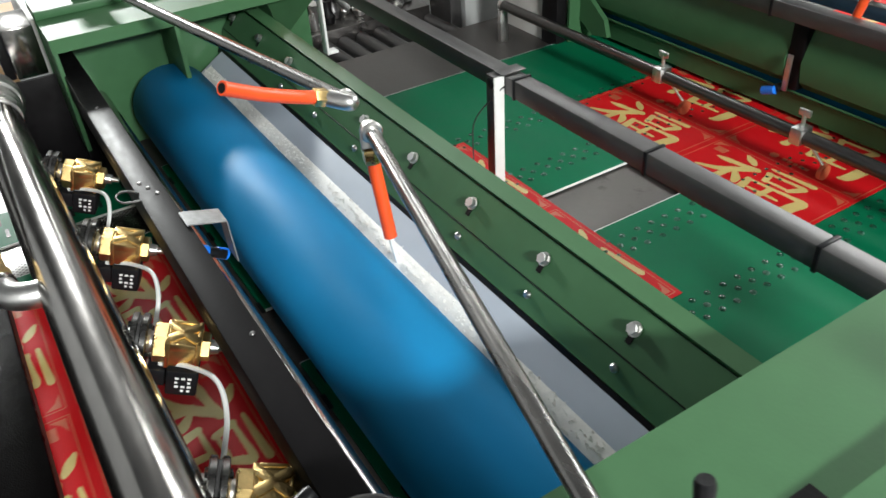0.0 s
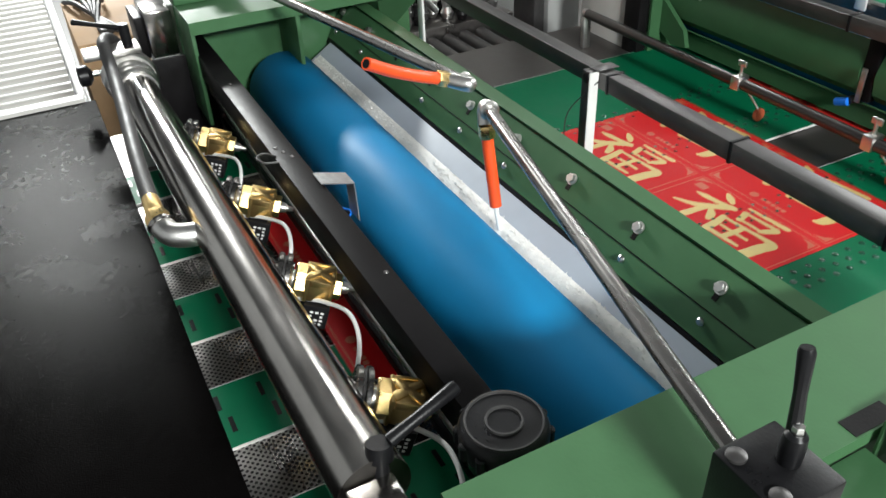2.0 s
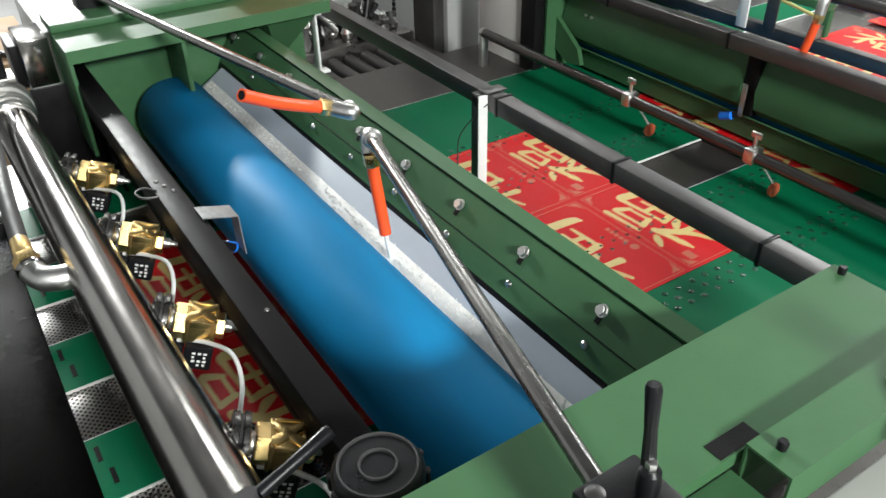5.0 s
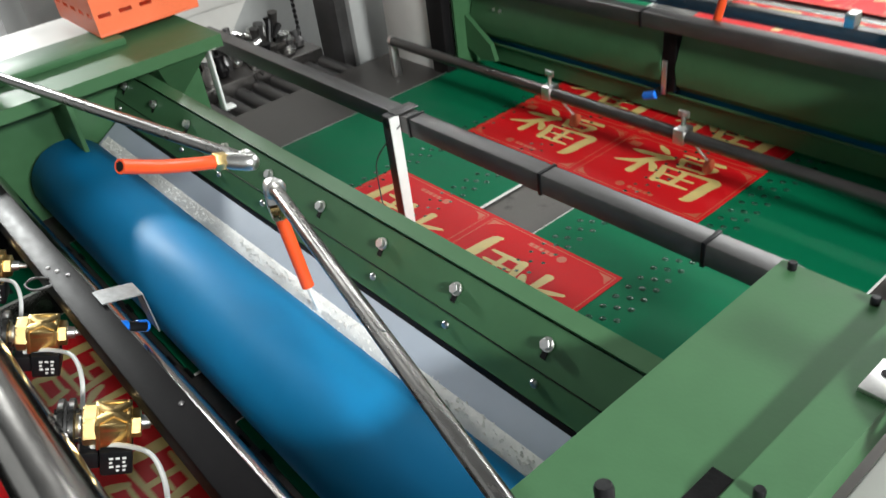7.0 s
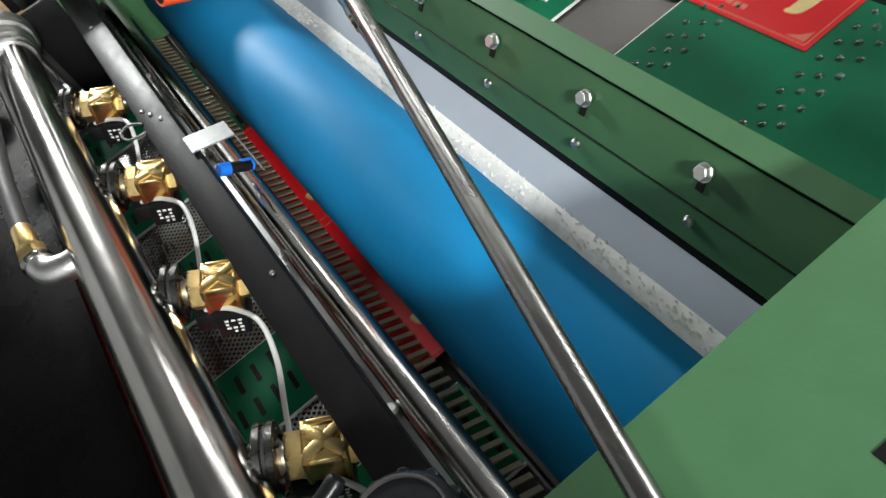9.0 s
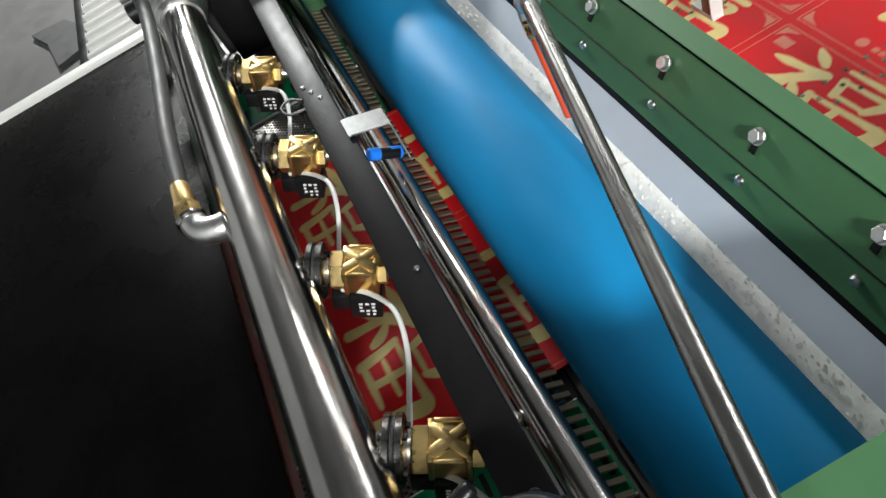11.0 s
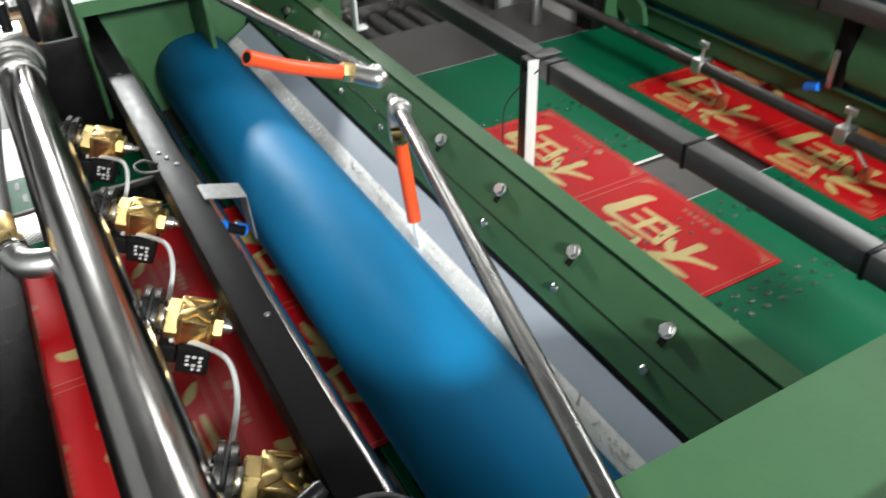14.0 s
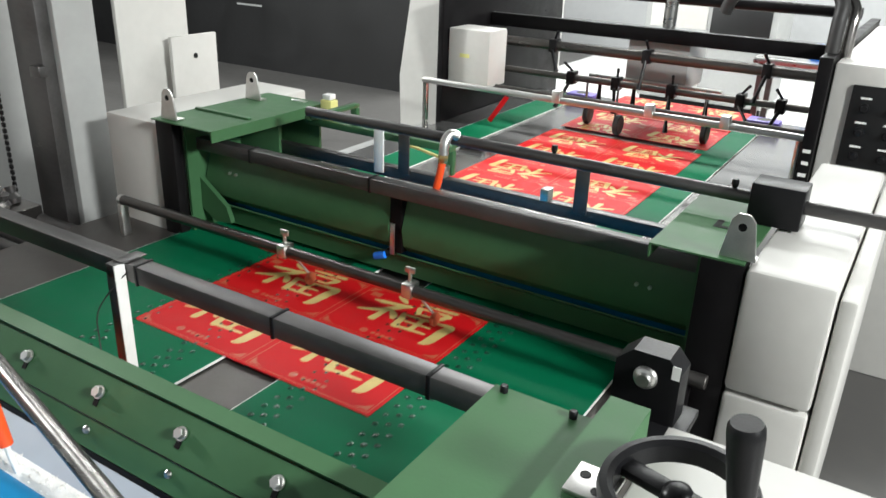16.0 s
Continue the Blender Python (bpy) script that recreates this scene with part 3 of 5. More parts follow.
# bearing block with its bolt, and the hand wheel
blk = thing("bearing_block", (0.59, 0.40, 1.04), "black chamfered bearing block with a bright bolt", "bearing block")
part("body", prism(B(), [(0.538, 1.046), (0.640, 1.046), (0.640, 1.135), (0.620, 1.158), (0.565, 1.158), (0.540, 1.135)], 0.385, 0.435, "y"), PLASTIC, blk)
part("base", box(B(), 0.56, 0.66, 0.33, 0.46, 1.030, 1.0455, 0.002), PLASTIC, blk)
part("bolt", turned(B(), (0.588, 0.3848, 1.117), (0.588, 0.372, 1.117), [(0, 0.019), (0.4, 0.017), (0.6, 0.012), (1, 0.010)], 20), FITTING, blk, "bright round bolt")
part("label", box(B(), 0.6265, 0.6385, 0.3835, 0.3848, 1.128, 1.150, 0, None), TUBE, blk, "white sticker")

wheel = thing("hand_wheel", (0.715, 0.115, 1.04), "black plastic hand wheel with a revolving grip", "hand wheel")
wc, ax = Vector((0.715, 0.112, 1.150)), Vector((-0.10, -0.06, 1)).normalized()
rq = ax.to_track_quat("Z", "Y").to_matrix().to_4x4()
rb = B()
prof = [(0.072, -0.014), (0.088, -0.014), (0.091, -0.006), (0.091, 0.006), (0.088, 0.014), (0.079, 0.015), (0.072, 0.010)]
rings = [[rb.verts.new(wc + rq @ Vector((r * math.cos(a), r * math.sin(a), h))) for r, h in prof] for a in (2 * math.pi * k / 56 for k in range(56))]
for i in range(56):
    for j in range(7):
        rb.faces.new((rings[i][j], rings[(i + 1) % 56][j], rings[(i + 1) % 56][(j + 1) % 7], rings[i][(j + 1) % 7]))
part("rim", rb, PLASTIC, wheel)
def spoke(a, wide):
    m = Matrix.Translation(wc) @ rq @ Matrix.Rotation(radians(a), 4, "Z")
    return box(B(), 0.0, 0.074, -wide, wide, -0.012, 0.002, 0.004, m)
part("spoke", spoke(40, 0.013), PLASTIC, wheel)
part("spoke", spoke(220, 0.013), PLASTIC, wheel)
part("hub", turned(B(), wc - ax * 0.03, wc + ax * 0.008, [(0, 0.018), (0.7, 0.020), (0.9, 0.016), (1, 0.009)], 24), PLASTIC, wheel)
gp = wc + rq @ Vector((0.078 * math.cos(radians(40)), 0.078 * math.sin(radians(40)), 0.012))
part("grip", turned(B(), gp, gp + ax * 0.122, [(0, 0.012), (0.1, 0.013), (0.3, 0.0155), (0.88, 0.0195), (0.96, 0.019), (1, 0.0165)], 28), PLASTIC, wheel, "black revolving grip")
part("grip_collar", cyl(B(), gp - ax * 0.004, gp + ax * 0.001, 0.0125, 20), FITTING, wheel, "bright collar under the grip")
part("stem", cyl(B(), wc - ax * 0.11, wc - ax * 0.03, 0.011), STEEL, wheel)


# clamp blocks with hose rods
def clamp_block(x, y, name_label):
    th = thing("clamp_block", (x, y, 1.10), name_label, "clamp block", group="hose rod clamps")
    part("body", box(B(), x - 0.042, x + 0.042, y - 0.040, y + 0.040, 1.101, 1.195, 0.003), PLASTIC, th)
    for dx in (-0.026, 0.026):
        part("socket_screw", turned(B(), (x + dx, y - 0.026, 1.195), (x + dx, y - 0.026, 1.2), [(0, 0.010), (0.6, 0.010), (1, 0.006)], 18), RAIL, th, "recessed socket screw")
    part("lever_hub", turned(B(), (x, y + 0.012, 1.195), (x, y + 0.012, 1.232), [(0, 0.011), (0.5, 0.012), (0.9, 0.0105), (1, 0.007)], 20), PLASTIC, th)
    lv = turned(B(), (x - 0.004, y + 0.014, 1.222), (x - 0.020, y + 0.022, 1.312), [(0, 0.0075), (0.5, 0.0062), (0.95, 0.0080), (1, 0.0065)], 10)
    part("lever", lv, PLASTIC, th, "black clamping lever")
    part("lever_screw", hexagon(B(), (x, y + 0.012, 1.232), (x, y + 0.012, 1.240), 0.006), FITTING, th)
    return th


clamp_block(0.590, -0.350, "black clamp block with lever on the near cover")
clamp_block(-1.56, -0.352, "black clamp block with lever on the far cover")


def hose_rod(p_far, head, tip, drip):
    p_far, head = Vector(p_far), Vector(head)
    th = thing("hose_rod", p_far, "thin polished rod holding an orange glue hose", "hose holder", group="hose rods")
    part("rod", cyl(B(), p_far, head, 0.0122, 24, 0.001), ROD, th)
    d = (head - p_far).normalized()
    part("elbow", sweep(B(), [head - d * 0.004, head + d * 0.012, head + d * 0.018 + (Vector(tip[0]) - head) * 0.25, Vector(tip[0])], 0.0155, 18), FITTING, th, "bright zinc elbow")
    part("elbow_bead", turned(B(), head - d * 0.008, head + d * 0.003, [(0, 0.0165), (0.3, 0.0195), (0.7, 0.0195), (1, 0.0165)], 20), FITTING, th)
    a, b = Vector(tip[0]), Vector(tip[1])
    part("brass_nut", hexagon(B(), a, a + (b - a).normalized() * 0.026, 0.0165), BRASS, th, "brass hose nut")
    e = (b - a).normalized()
    part("hose", sweep(B(), [a + e * 0.024, *[Vector(p) for p in tip[1:]]], 0.0120, 18), ORANGE, th, "short orange hose")
    last, prev = Vector(tip[-1]), Vector(tip[-2])
    f = (last - prev).normalized()
    part("hose_bore", cyl(B(), last - f * 0.001, last + f * 0.0006, 0.0085, 18), BLACK if not drip else FOAM, th, "open end of the hose")
    if drip:
        part("glue_drip", sweep(B(), [last, last + Vector((0.001, 0.003, -0.025)), last + Vector((0.002, 0.008, -0.058))], 0.005, 10), FOAM, th, "white glue running from the hose")
    return th


hose_rod((0.575, -0.338, 1.130), (-0.303, -0.130, 1.138), [(-0.310, -0.132, 1.104), (-0.304, -0.130, 1.055), (-0.292, -0.128, 0.99), (-0.283, -0.126, 0.935)], True)
hose_rod((-1.54, -0.352, 1.162), (-0.413, -0.120, 1.152), [(-0.426, -0.150, 1.160), (-0.424, -0.205, 1.178), (-0.408, -0.270, 1.208), (-0.385, -0.335, 1.246)], False)

# ---- spray side ----
PY, PZ = -0.640, 0.962          # pipe axis at x = -0.4


def on_pipe(x, dy=0.0, dz=0.0):
    """A point beside the pipe's axis, which rises slightly towards the near end."""
    return Vector((x, -0.6333 + 0.0151 * x + dy, 0.9715 + 0.0259 * x + dz))


pipe = thing("spray_pipe", (-0.5, PY, 0.95), "polished stainless manifold pipe on clamp rings", "pipe")
part("pipe_body", cyl(B(), on_pipe(-1.42), on_pipe(0.27), 0.050, 64), CHROME, pipe)
part("collar", turned(B(), on_pipe(-1.36), on_pipe(-1.27), [(0, 0.053), (0.08, 0.064), (0.45, 0.064), (0.5, 0.060), (0.75, 0.060), (0.82, 0.055), (1, 0.054)], 48), FITTING, pipe, "polished clamp ring")
part("flange_ring", turned(B(), on_pipe(-1.43), on_pipe(-1.375), [(0, 0.066), (0.1, 0.074), (0.9, 0.074), (1, 0.068)], 48), FITTING, pipe, "polished end flange")
part("flat_lug", box(B(), -1.44, -1.36, PY - 0.120, PY + 0.030, 1.012, 1.028, 0.003), FITTING, pipe, "bright flat clamp lug")
part("clamp_lever", turned(B(), (-1.38, PY, 1.080), (-1.43, PY - 0.120, 1.105), [(0, 0.009), (0.5, 0.006), (1, 0.008)], 10), PLASTIC, pipe, "black clamping lever")
part("lever_hub", cyl(B(), (-1.38, PY, 1.0285), (-1.38, PY, 1.092), 0.014, 16, 0.002), PLASTIC, pipe)
part("end_stub", box(B(), 0.272, 0.37, PY - 0.028, PY + 0.036, 0.945, 1.002, 0.004), CHROME, pipe, "square polished end block")
lp = Vector((0.255, -0.612, 1.04))
part("lever_post", turned(B(), lp - Vector((-0.02, 0.012, 0.10)), lp, [(0, 0.011), (0.75, 0.012), (0.78, 0.018), (1, 0.017)], 18), PLASTIC, pipe)
part("clamp_lever", turned(B(), lp + Vector((0.004, 0.012, 0.0)), lp + Vector((-0.012, 0.115, 0.028)), [(0, 0.0095), (0.4, 0.008), (0.95, 0.010), (1, 0.008)], 12), PLASTIC, pipe, "long black clamping lever")
part("support", box(B(), -1.40, -1.30, PY - 0.045, PY + 0.015, 0.70, 0.880, 0.004), GREY, pipe, "grey pipe support")
part("support", box(B(), 0.285, 0.345, PY - 0.025, PY + 0.025, 0.69, 0.9445, 0.004), GREY, pipe, "grey pipe support")

tee = thing("supply_hose", (-0.46, -0.72, 0.9), "black rubber supply hose with a polished elbow", "hose")
part("elbow", sweep(B(), [(-0.452, PY - 0.040, PZ), (-0.453, PY - 0.062, PZ + 0.002), (-0.465, PY - 0.087, PZ + 0.006), (-0.495, PY - 0.098, PZ + 0.012)], 0.0235, 24), FITTING, tee, "polished stainless elbow")
part("elbow_ring", turned(B(), (-0.488, PY - 0.097, PZ + 0.011), (-0.500, PY - 0.099, PZ + 0.014), [(0, 0.024), (0.3, 0.027), (0.7, 0.027), (1, 0.024)], 24), CHROME, tee)
part("brass_nut", hexagon(B(), (-0.500, PY - 0.099, PZ + 0.014), (-0.530, PY - 0.100, PZ + 0.018), 0.024), BRASS, tee, "brass hexagon nut")
part("ferrule", turned(B(), (-0.530, PY - 0.100, PZ + 0.018), (-0.585, PY - 0.100, PZ + 0.024), [(0, 0.0165), (0.1, 0.0185), (0.9, 0.0175), (1, 0.0165)], 22), BRASS, tee, "crimped brass ferrule")
part("hose", sweep(B(), [(-0.580, PY - 0.100, PZ + 0.024), (-0.75, PY - 0.094, PZ + 0.035), (-1.0, PY - 0.078, PZ + 0.04), (-1.22, PY - 0.066, PZ + 0.055), (-1.38, PY - 0.06, PZ + 0.09), (-1.47, PY - 0.02, PZ + 0.05), (-1.50, PY + 0.02, PZ - 0.10), (-1.50, PY + 0.03, 0.70)], 0.0165, 16), RUBBER, tee, "black rubber hose")

# four valves
def spray_valve():
    """Built along +y from the pipe's axis, then turned aside and tipped down towards its outlet."""
    th = thing("spray_valve", (0, 0, 0), "brass solenoid valve flanged to the polished pipe", "valve", group="spray valves")
    part("stub", cyl(B(), (0, 0.040, 0), (0, 0.055, 0), 0.021, 20), STEEL, th)
    fl = part("flange", turned(B(), (0, 0.054, 0), (0, 0.0645, 0), [(0, 0.040), (0.15, 0.0435), (0.85, 0.0435), (1, 0.040)], 40), FLANGE, th, "dark polished round flange")
    again(fl, 0, 0.0150)
    part("gasket", cyl(B(), (0, 0.0640, 0), (0, 0.0695, 0), 0.0385, 30), RUBBER, th, "black gasket")
    fb = part("flange_bolt", cyl(B(), (0.031, 0.050, 0), (0.031, 0.0845, 0), 0.0045, 8), FLANGE, th)
    for dx, dz in ((-0.062, 0), (-0.031, 0.031), (-0.031, -0.031)):
        again(fb, dx, 0, dz)
    part("nipple", turned(B(), (0, 0.0795, 0), (0, 0.093, 0), [(0, 0.022), (0.3, 0.0165), (1, 0.0165)], 20), FITTING, th)
    part("hexagon", hexagon(B(), (0, 0.088, 0), (0, 0.110, 0), 0.0310), BRASS, th)
    body = B()
    box(body, -0.027, 0.027, 0.108, 0.158, -0.025, 0.0225, 0.005)
    for a in (38, -38):
        box(body, -0.0085, 0.0085, -0.030, 0.030, 0.016, 0.0260, 0.0035, Matrix.Translation((0, 0.133, 0)) @ Matrix.Rotation(radians(a), 4, "Z"))
    for y in (0.1105, 0.1555):
        box(body, -0.0285, 0.0285, y - 0.0035, y + 0.0035, -0.026, 0.0245, 0.002)
    for x in (-0.0265, 0.0265):
        box(body, x - 0.003, x + 0.003, 0.114, 0.152, 0.010, 0.024, 0.002)
    part("body", body, BRASS, th, "cast brass valve body with crossed ribs")
    part("end_nut", hexagon(B(), (0, 0.158, 0), (0, 0.173, 0), 0.0235), BRASS, th, "brass end nut")
    part("outlet", turned(B(), (0, 0.173, 0), (0, 0.200, 0), [(0, 0.012), (0.45, 0.010), (0.5, 0.006), (1, 0.005)], 16), FITTING, th)
    part("coil", box(B(), -0.022, 0.034, 0.112, 0.160, -0.078, -0.027, 0.004), PLASTIC, th, "black solenoid coil")
    lab = B()
    for i in range(4):
        for j in range(3):
            if (i + 2 * j) % 5 != 3:
                box(lab, 0.0342, 0.0346, 0.126 + 0.0095 * j, 0.132 + 0.0095 * j - 0.0015 * (i % 2), -0.043 - 0.0085 * i, -0.0385 - 0.0085 * i)
    part("small_print", lab, TUBE, th, "white unreadable print on the coil")
    part("plug", box(B(), -0.020, 0.020, 0.082, 0.111, -0.074, -0.040, 0.003), PLASTIC, th, "translucent black plug")
    part("wire_end", cyl(B(), (0.010, 0.100, -0.034), (0.016, 0.112, -0.028), 0.0045, 8), TUBE, th)
    part("cable", sweep(B(), [(0.014, 0.110, -0.029), (0.038, 0.148, -0.010), (0.085, 0.188, 0.012), (0.148, 0.208, 0.008), (0.205, 0.210, -0.030), (0.240, 0.208, -0.085)], 0.0040, 10), TUBE, th, "white plastic cable")
    tip = Matrix.Rotation(radians(-24), 4, "Z") @ Matrix.Rotation(radians(-18), 4, "X")
    for me in {o.data for o in th.children}:
        me.transform(tip)
    for o in th.children:
        o.location = tip @ o.location
    return th


V = spray_valve()
for i, x in enumerate((0.110, -0.238, -0.578, -0.925)):
    if i == 0:
        V.location = on_pipe(x - 0.050)
    else:
        copy_thing(V, Matrix.Translation(on_pipe(x - 0.050)))

bar = thing("black_crossbar", (-0.5, -0.45, 0.94), "black painted crossbar with worn edges", "steel bar")
part("bar", box(B(), -1.46, 0.36, -0.482, -0.431, 0.940, 1.006, 0.002), BARBLACK, bar)
part("end_foot", box(B(), 0.30, 0.36, -0.480, -0.448, 0.69, 0.9395, 0.002), BLACK, bar)
part("end_foot", box(B(), -1.46, -1.40, -0.480, -0.448, 0.69, 0.9395, 0.002), BLACK, bar)
for x, y in ((-0.60, -0.45), (-0.625, -0.459), (-0.57, -0.44), (-0.10, -0.437), (-1.02, -0.45)):
    part("screw_head", turned(B(), (x, y - 0.008, 1.006), (x, y - 0.008, 1.0085), [(0, 0.0045), (1, 0.003)], 10), RAIL, bar)
part("wire_loop", sweep(B(), [(-0.588, -0.478, 1.007), (-0.606, -0.498, 1.010), (-0.594, -0.516, 1.011), (-0.566, -0.510, 1.010), (-0.560, -0.480, 1.007)], 0.0024, 6), RUBBER, bar, "thin black wire loop")

brk = thing("sensor_bracket", (-0.47, -0.39, 0.90), "bent galvanised bracket holding a blue-capped sensor", "bracket")
part("strap", prism(B(), bent([(-0.438, 1.0090), (-0.432, 1.0090), (-0.372, 0.992), (-0.370, 0.905)], 0.0025), -0.470, -0.420), ZINC, brk)
part("sensor", cyl(B(), (-0.4555, -0.421, 0.931), (-0.4595, -0.381, 0.903), 0.010, 20), PLASTIC, brk)
part("cap", cyl(B(), (-0.460, -0.396, 0.913), (-0.463, -0.376, 0.899), 0.0112, 20, 0.002), BLUECAP, brk, "blue sensor cap")
part("cap", cyl(B(), (-0.4545, -0.4275, 0.9355), (-0.457, -0.410, 0.923), 0.0112, 20, 0.002), BLUECAP, brk, "blue sensor cap")

ctube = thing("wiper_tube", (-0.5, -0.392, 0.85), "thin polished tube with small clamp knobs", "tube")
part("tube", cyl(B(), (-1.44, -0.403, 0.8580), (0.43, -0.403, 0.8580), 0.0230, 36), CHROME, ctube)
part("clamp_strip", box(B(), -1.44, 0.43, -0.449, -0.4285, 0.838, 0.848, 0.001), STEEL, ctube, "narrow steel strip beside the tube")
kn = part("knob", turned(B(), (-0.281, -0.437, 0.848), (-0.281, -0.435, 0.868), [(0, 0.010), (0.5, 0.011), (0.8, 0.010), (1, 0.006)], 16), FITTING, ctube, "small bright clamp knob")
for d in (-0.72, -0.36, 0.36):
    again(kn, d)
part("end_foot", box(B(), -1.44, -1.41, -0.425, -0.400, 0.69, 0.845, 0.002), STEEL, ctube)
part("end_foot", box(B(), 0.40, 0.43, -0.425, -0.400, 0.69, 0.845, 0.002), STEEL, ctube)

comb = thing("stripper_comb", (-0.5, -0.36, 0.71), "row of thin stripper fingers in front of the roller", "comb")
part("root_bar", box(B(), -1.42, 0.43, -0.425, -0.4085, 0.728, 0.752, 0.001), BLACK, comb)
fin = part("finger", prism(B(), [(-0.408, 0.748), (-0.350, 0.718), (-0.350, 0.714), (-0.408, 0.738)], -1.412, -1.4035), TINE, comb)
for k in range(1, 84):
    again(fin, 0.0220 * k)

# near clamp with star knob
kb = thing("star_knob", (0.33, -0.475, 0.98), "black ribbed clamping knob on a steel slide block", "knob")
kc = Vector((0.322, -0.476, 1.052))
part("slide_block", box(B(), 0.300, 0.415, -0.515, -0.425, 0.985, 1.030, 0.003), CHROME, kb, "polished steel slide block")
part("foot", box(B(), 0.33, 0.40, -0.50, -0.44, 0.69, 0.9845, 0.003), STEEL, kb)
st = B()
part("grip", turned(st, kc - Vector((0, 0, 0.026)), kc + Vector((0, 0, 0.016)), [(0, 0.047), (0.15, 0.055), (0.75, 0.056), (0.92, 0.053), (1, 0.049)], 48), PLASTIC, kb)
lob = part("lobe", cyl(B(), kc + Vector((0.054, 0, -0.020)), kc + Vector((0.054, 0, 0.004)), 0.0075, 10, 0.002), PLASTIC, kb)
for k in range(1, 12):
    a = 2 * math.pi * k / 12
    again(lob, 0.054 * (math.cos(a) - 1), 0.054 * math.sin(a), 0)
rim = B()
for r, h in ((0.047, 0.016), (0.022, 0.016)):
    rr_ = [[rim.verts.new(kc + Vector(((r + dr) * math.cos(a), (r + dr) * math.sin(a), h + dh))) for dr, dh in ((-0.002, 0), (-0.0012, 0.003), (0.0012, 0.003), (0.002, 0))] for a in (2 * math.pi * k / 44 for k in range(44))]
    for i in range(44):
        for j in range(3):
            rim.faces.new((rr_[i][j], rr_[(i + 1) % 44][j], rr_[(i + 1) % 44][j + 1], rr_[i][j + 1]))
part("rim_ring", rim, RUBBER, kb, "raised rings on the knob")
scr = part("socket_screw", cyl(B(), (0.395, -0.455, 1.030), (0.395, -0.455, 1.036), 0.010, 18, 0.002), PLASTIC, kb, "black socket screw")
again(scr, -0.07, -0.045)

table = thing("black_table", (-0.5, -1.7, 0.0), "matt black textured hood plate over the exit", "table")
part("top", box(B(), -1.56, 0.62, -2.9, -0.757, 0.814, 0.832, 0.003), TABLE, table)
part("front_lip", box(B(), -1.56, 0.62, -0.782, -0.759, 0.772, 0.8135, 0.001), RUBBER, table)
part("white_ledge", box(B(), -1.605, -1.561, -2.9, -0.785, 0.785, 0.842, 0.003), WHITE, table, "white painted end ledge")
for x in (-1.55, 0.565):
    for y in (-2.85, -1.2):
        part("leg", box(B(), x, x + 0.045, y, y + 0.045, 0, 0.8135, 0.002), GREY, table)

# ---- guide rod between the stations ----
gr = thing("guide_rod", (-0.45, 0.935, 0.80), "dull grey guide rod carrying two bright clamps", "guide rod")
part("rod", cyl(B(), (-1.41, 0.935, 0.818), (0.58, 0.935, 0.818), 0.0170, 24, 0.002), DULL, gr)
part("end_cap", turned(B(), (-1.43, 0.935, 0.818), (-1.40, 0.935, 0.818), [(0, 0.010), (0.2, 0.017), (0.8, 0.017), (1, 0.013)], 18), FITTING, gr)
part("end_bracket", box(B(), -1.425, -1.405, 0.92, 0.95, 0.69, 0.804, 0.002), FITTING, gr, "bright end bracket")
part("end_bracket", box(B(), 0.50, 0.545, 0.915, 0.955, 0.50, 0.804, 0.002), BLACK, gr, "black end bracket")
for x in (-0.665, -0.215):
    cl = part("clamp", box(B(), x - 0.016, x + 0.016, 0.913, 0.957, 0.800, 0.842, 0.004), FITTING, gr, "bright screw clamp")
    part("clamp_screw", cyl(B(), (x, 0.935, 0.8425), (x, 0.935, 0.875), 0.0055, 10), FITTING, cl)
    part("wing_nut", box(B(), x - 0.016, x + 0.016, 0.931, 0.939, 0.868, 0.886, 0.003), FITTING, cl)
    part("arm", turned(B(), (x + 0.004, 0.95, 0.812), (x + 0.05, 0.985, 0.735), [(0, 0.004), (1, 0.004)], 8), FITTING, cl)
    part("press_wheel", turned(B(), (x + 0.044, 0.985, 0.7235), (x + 0.056, 0.985, 0.7235), [(0, 0.019), (0.1, 0.0205), (0.9, 0.0205), (1, 0.019)], 20), PALE, cl, "dull red rubber press wheel")

# ---- second coating station ----
b2 = thing("green_beam", (-0.45, 1.17, 0.75), "green enamelled cross beam of the second station", "machine beam")
for x0, x1 in ((-1.232, -0.445), (-0.395, 0.50)):
    part("face_plate", prism(B(), bent([(1.178, 0.965), (1.150, 0.880), (1.160, 0.825), (1.185, 0.800)], 0.010), x0, x1), GREEN, b2)
    part("top_edge", prism(B(), bent([(1.1775, 0.967), (1.205, 0.972)], 0.006), x0, x1), GREEN_LIT, b2)
part("lower_plate", prism(B(), bent([(1.172, 0.786), (1.186, 0.775), (1.190, 0.716)], 0.005), -1.23, 0.50), GREEN, b2, "dark lower guard plate under the beam")
part("middle_bracket", box(B(), -0.442, -0.398, 1.155, 1.20, 0.80, 0.99, 0.003), BLACK, b2)
part("sensor", cyl(B(), (-0.44, 1.125, 0.80), (-0.44, 1.19, 0.80), 0.012, 18), PLASTIC, b2)
part("sensor_cap", cyl(B(), (-0.475, 1.125, 0.785), (-0.435, 1.125, 0.800), 0.012, 18, 0.002), BLUECAP, b2, "blue sensor cap")
part("strap", box(B(), -0.428, -0.412, 1.135, 1.14, 0.80, 0.90, 0.001), FITTING, b2, "bright narrow strap")
sc2 = part("screw", cyl(B(), (0.33, 1.158, 0.905), (0.33, 1.150, 0.905), 0.005, 10), FITTING, b2)
again(sc2, 0.035, 0.0)
again(sc2, -1.45, 0.003, 0.01)
again(sc2, -1.42, 0.003, 0.01)
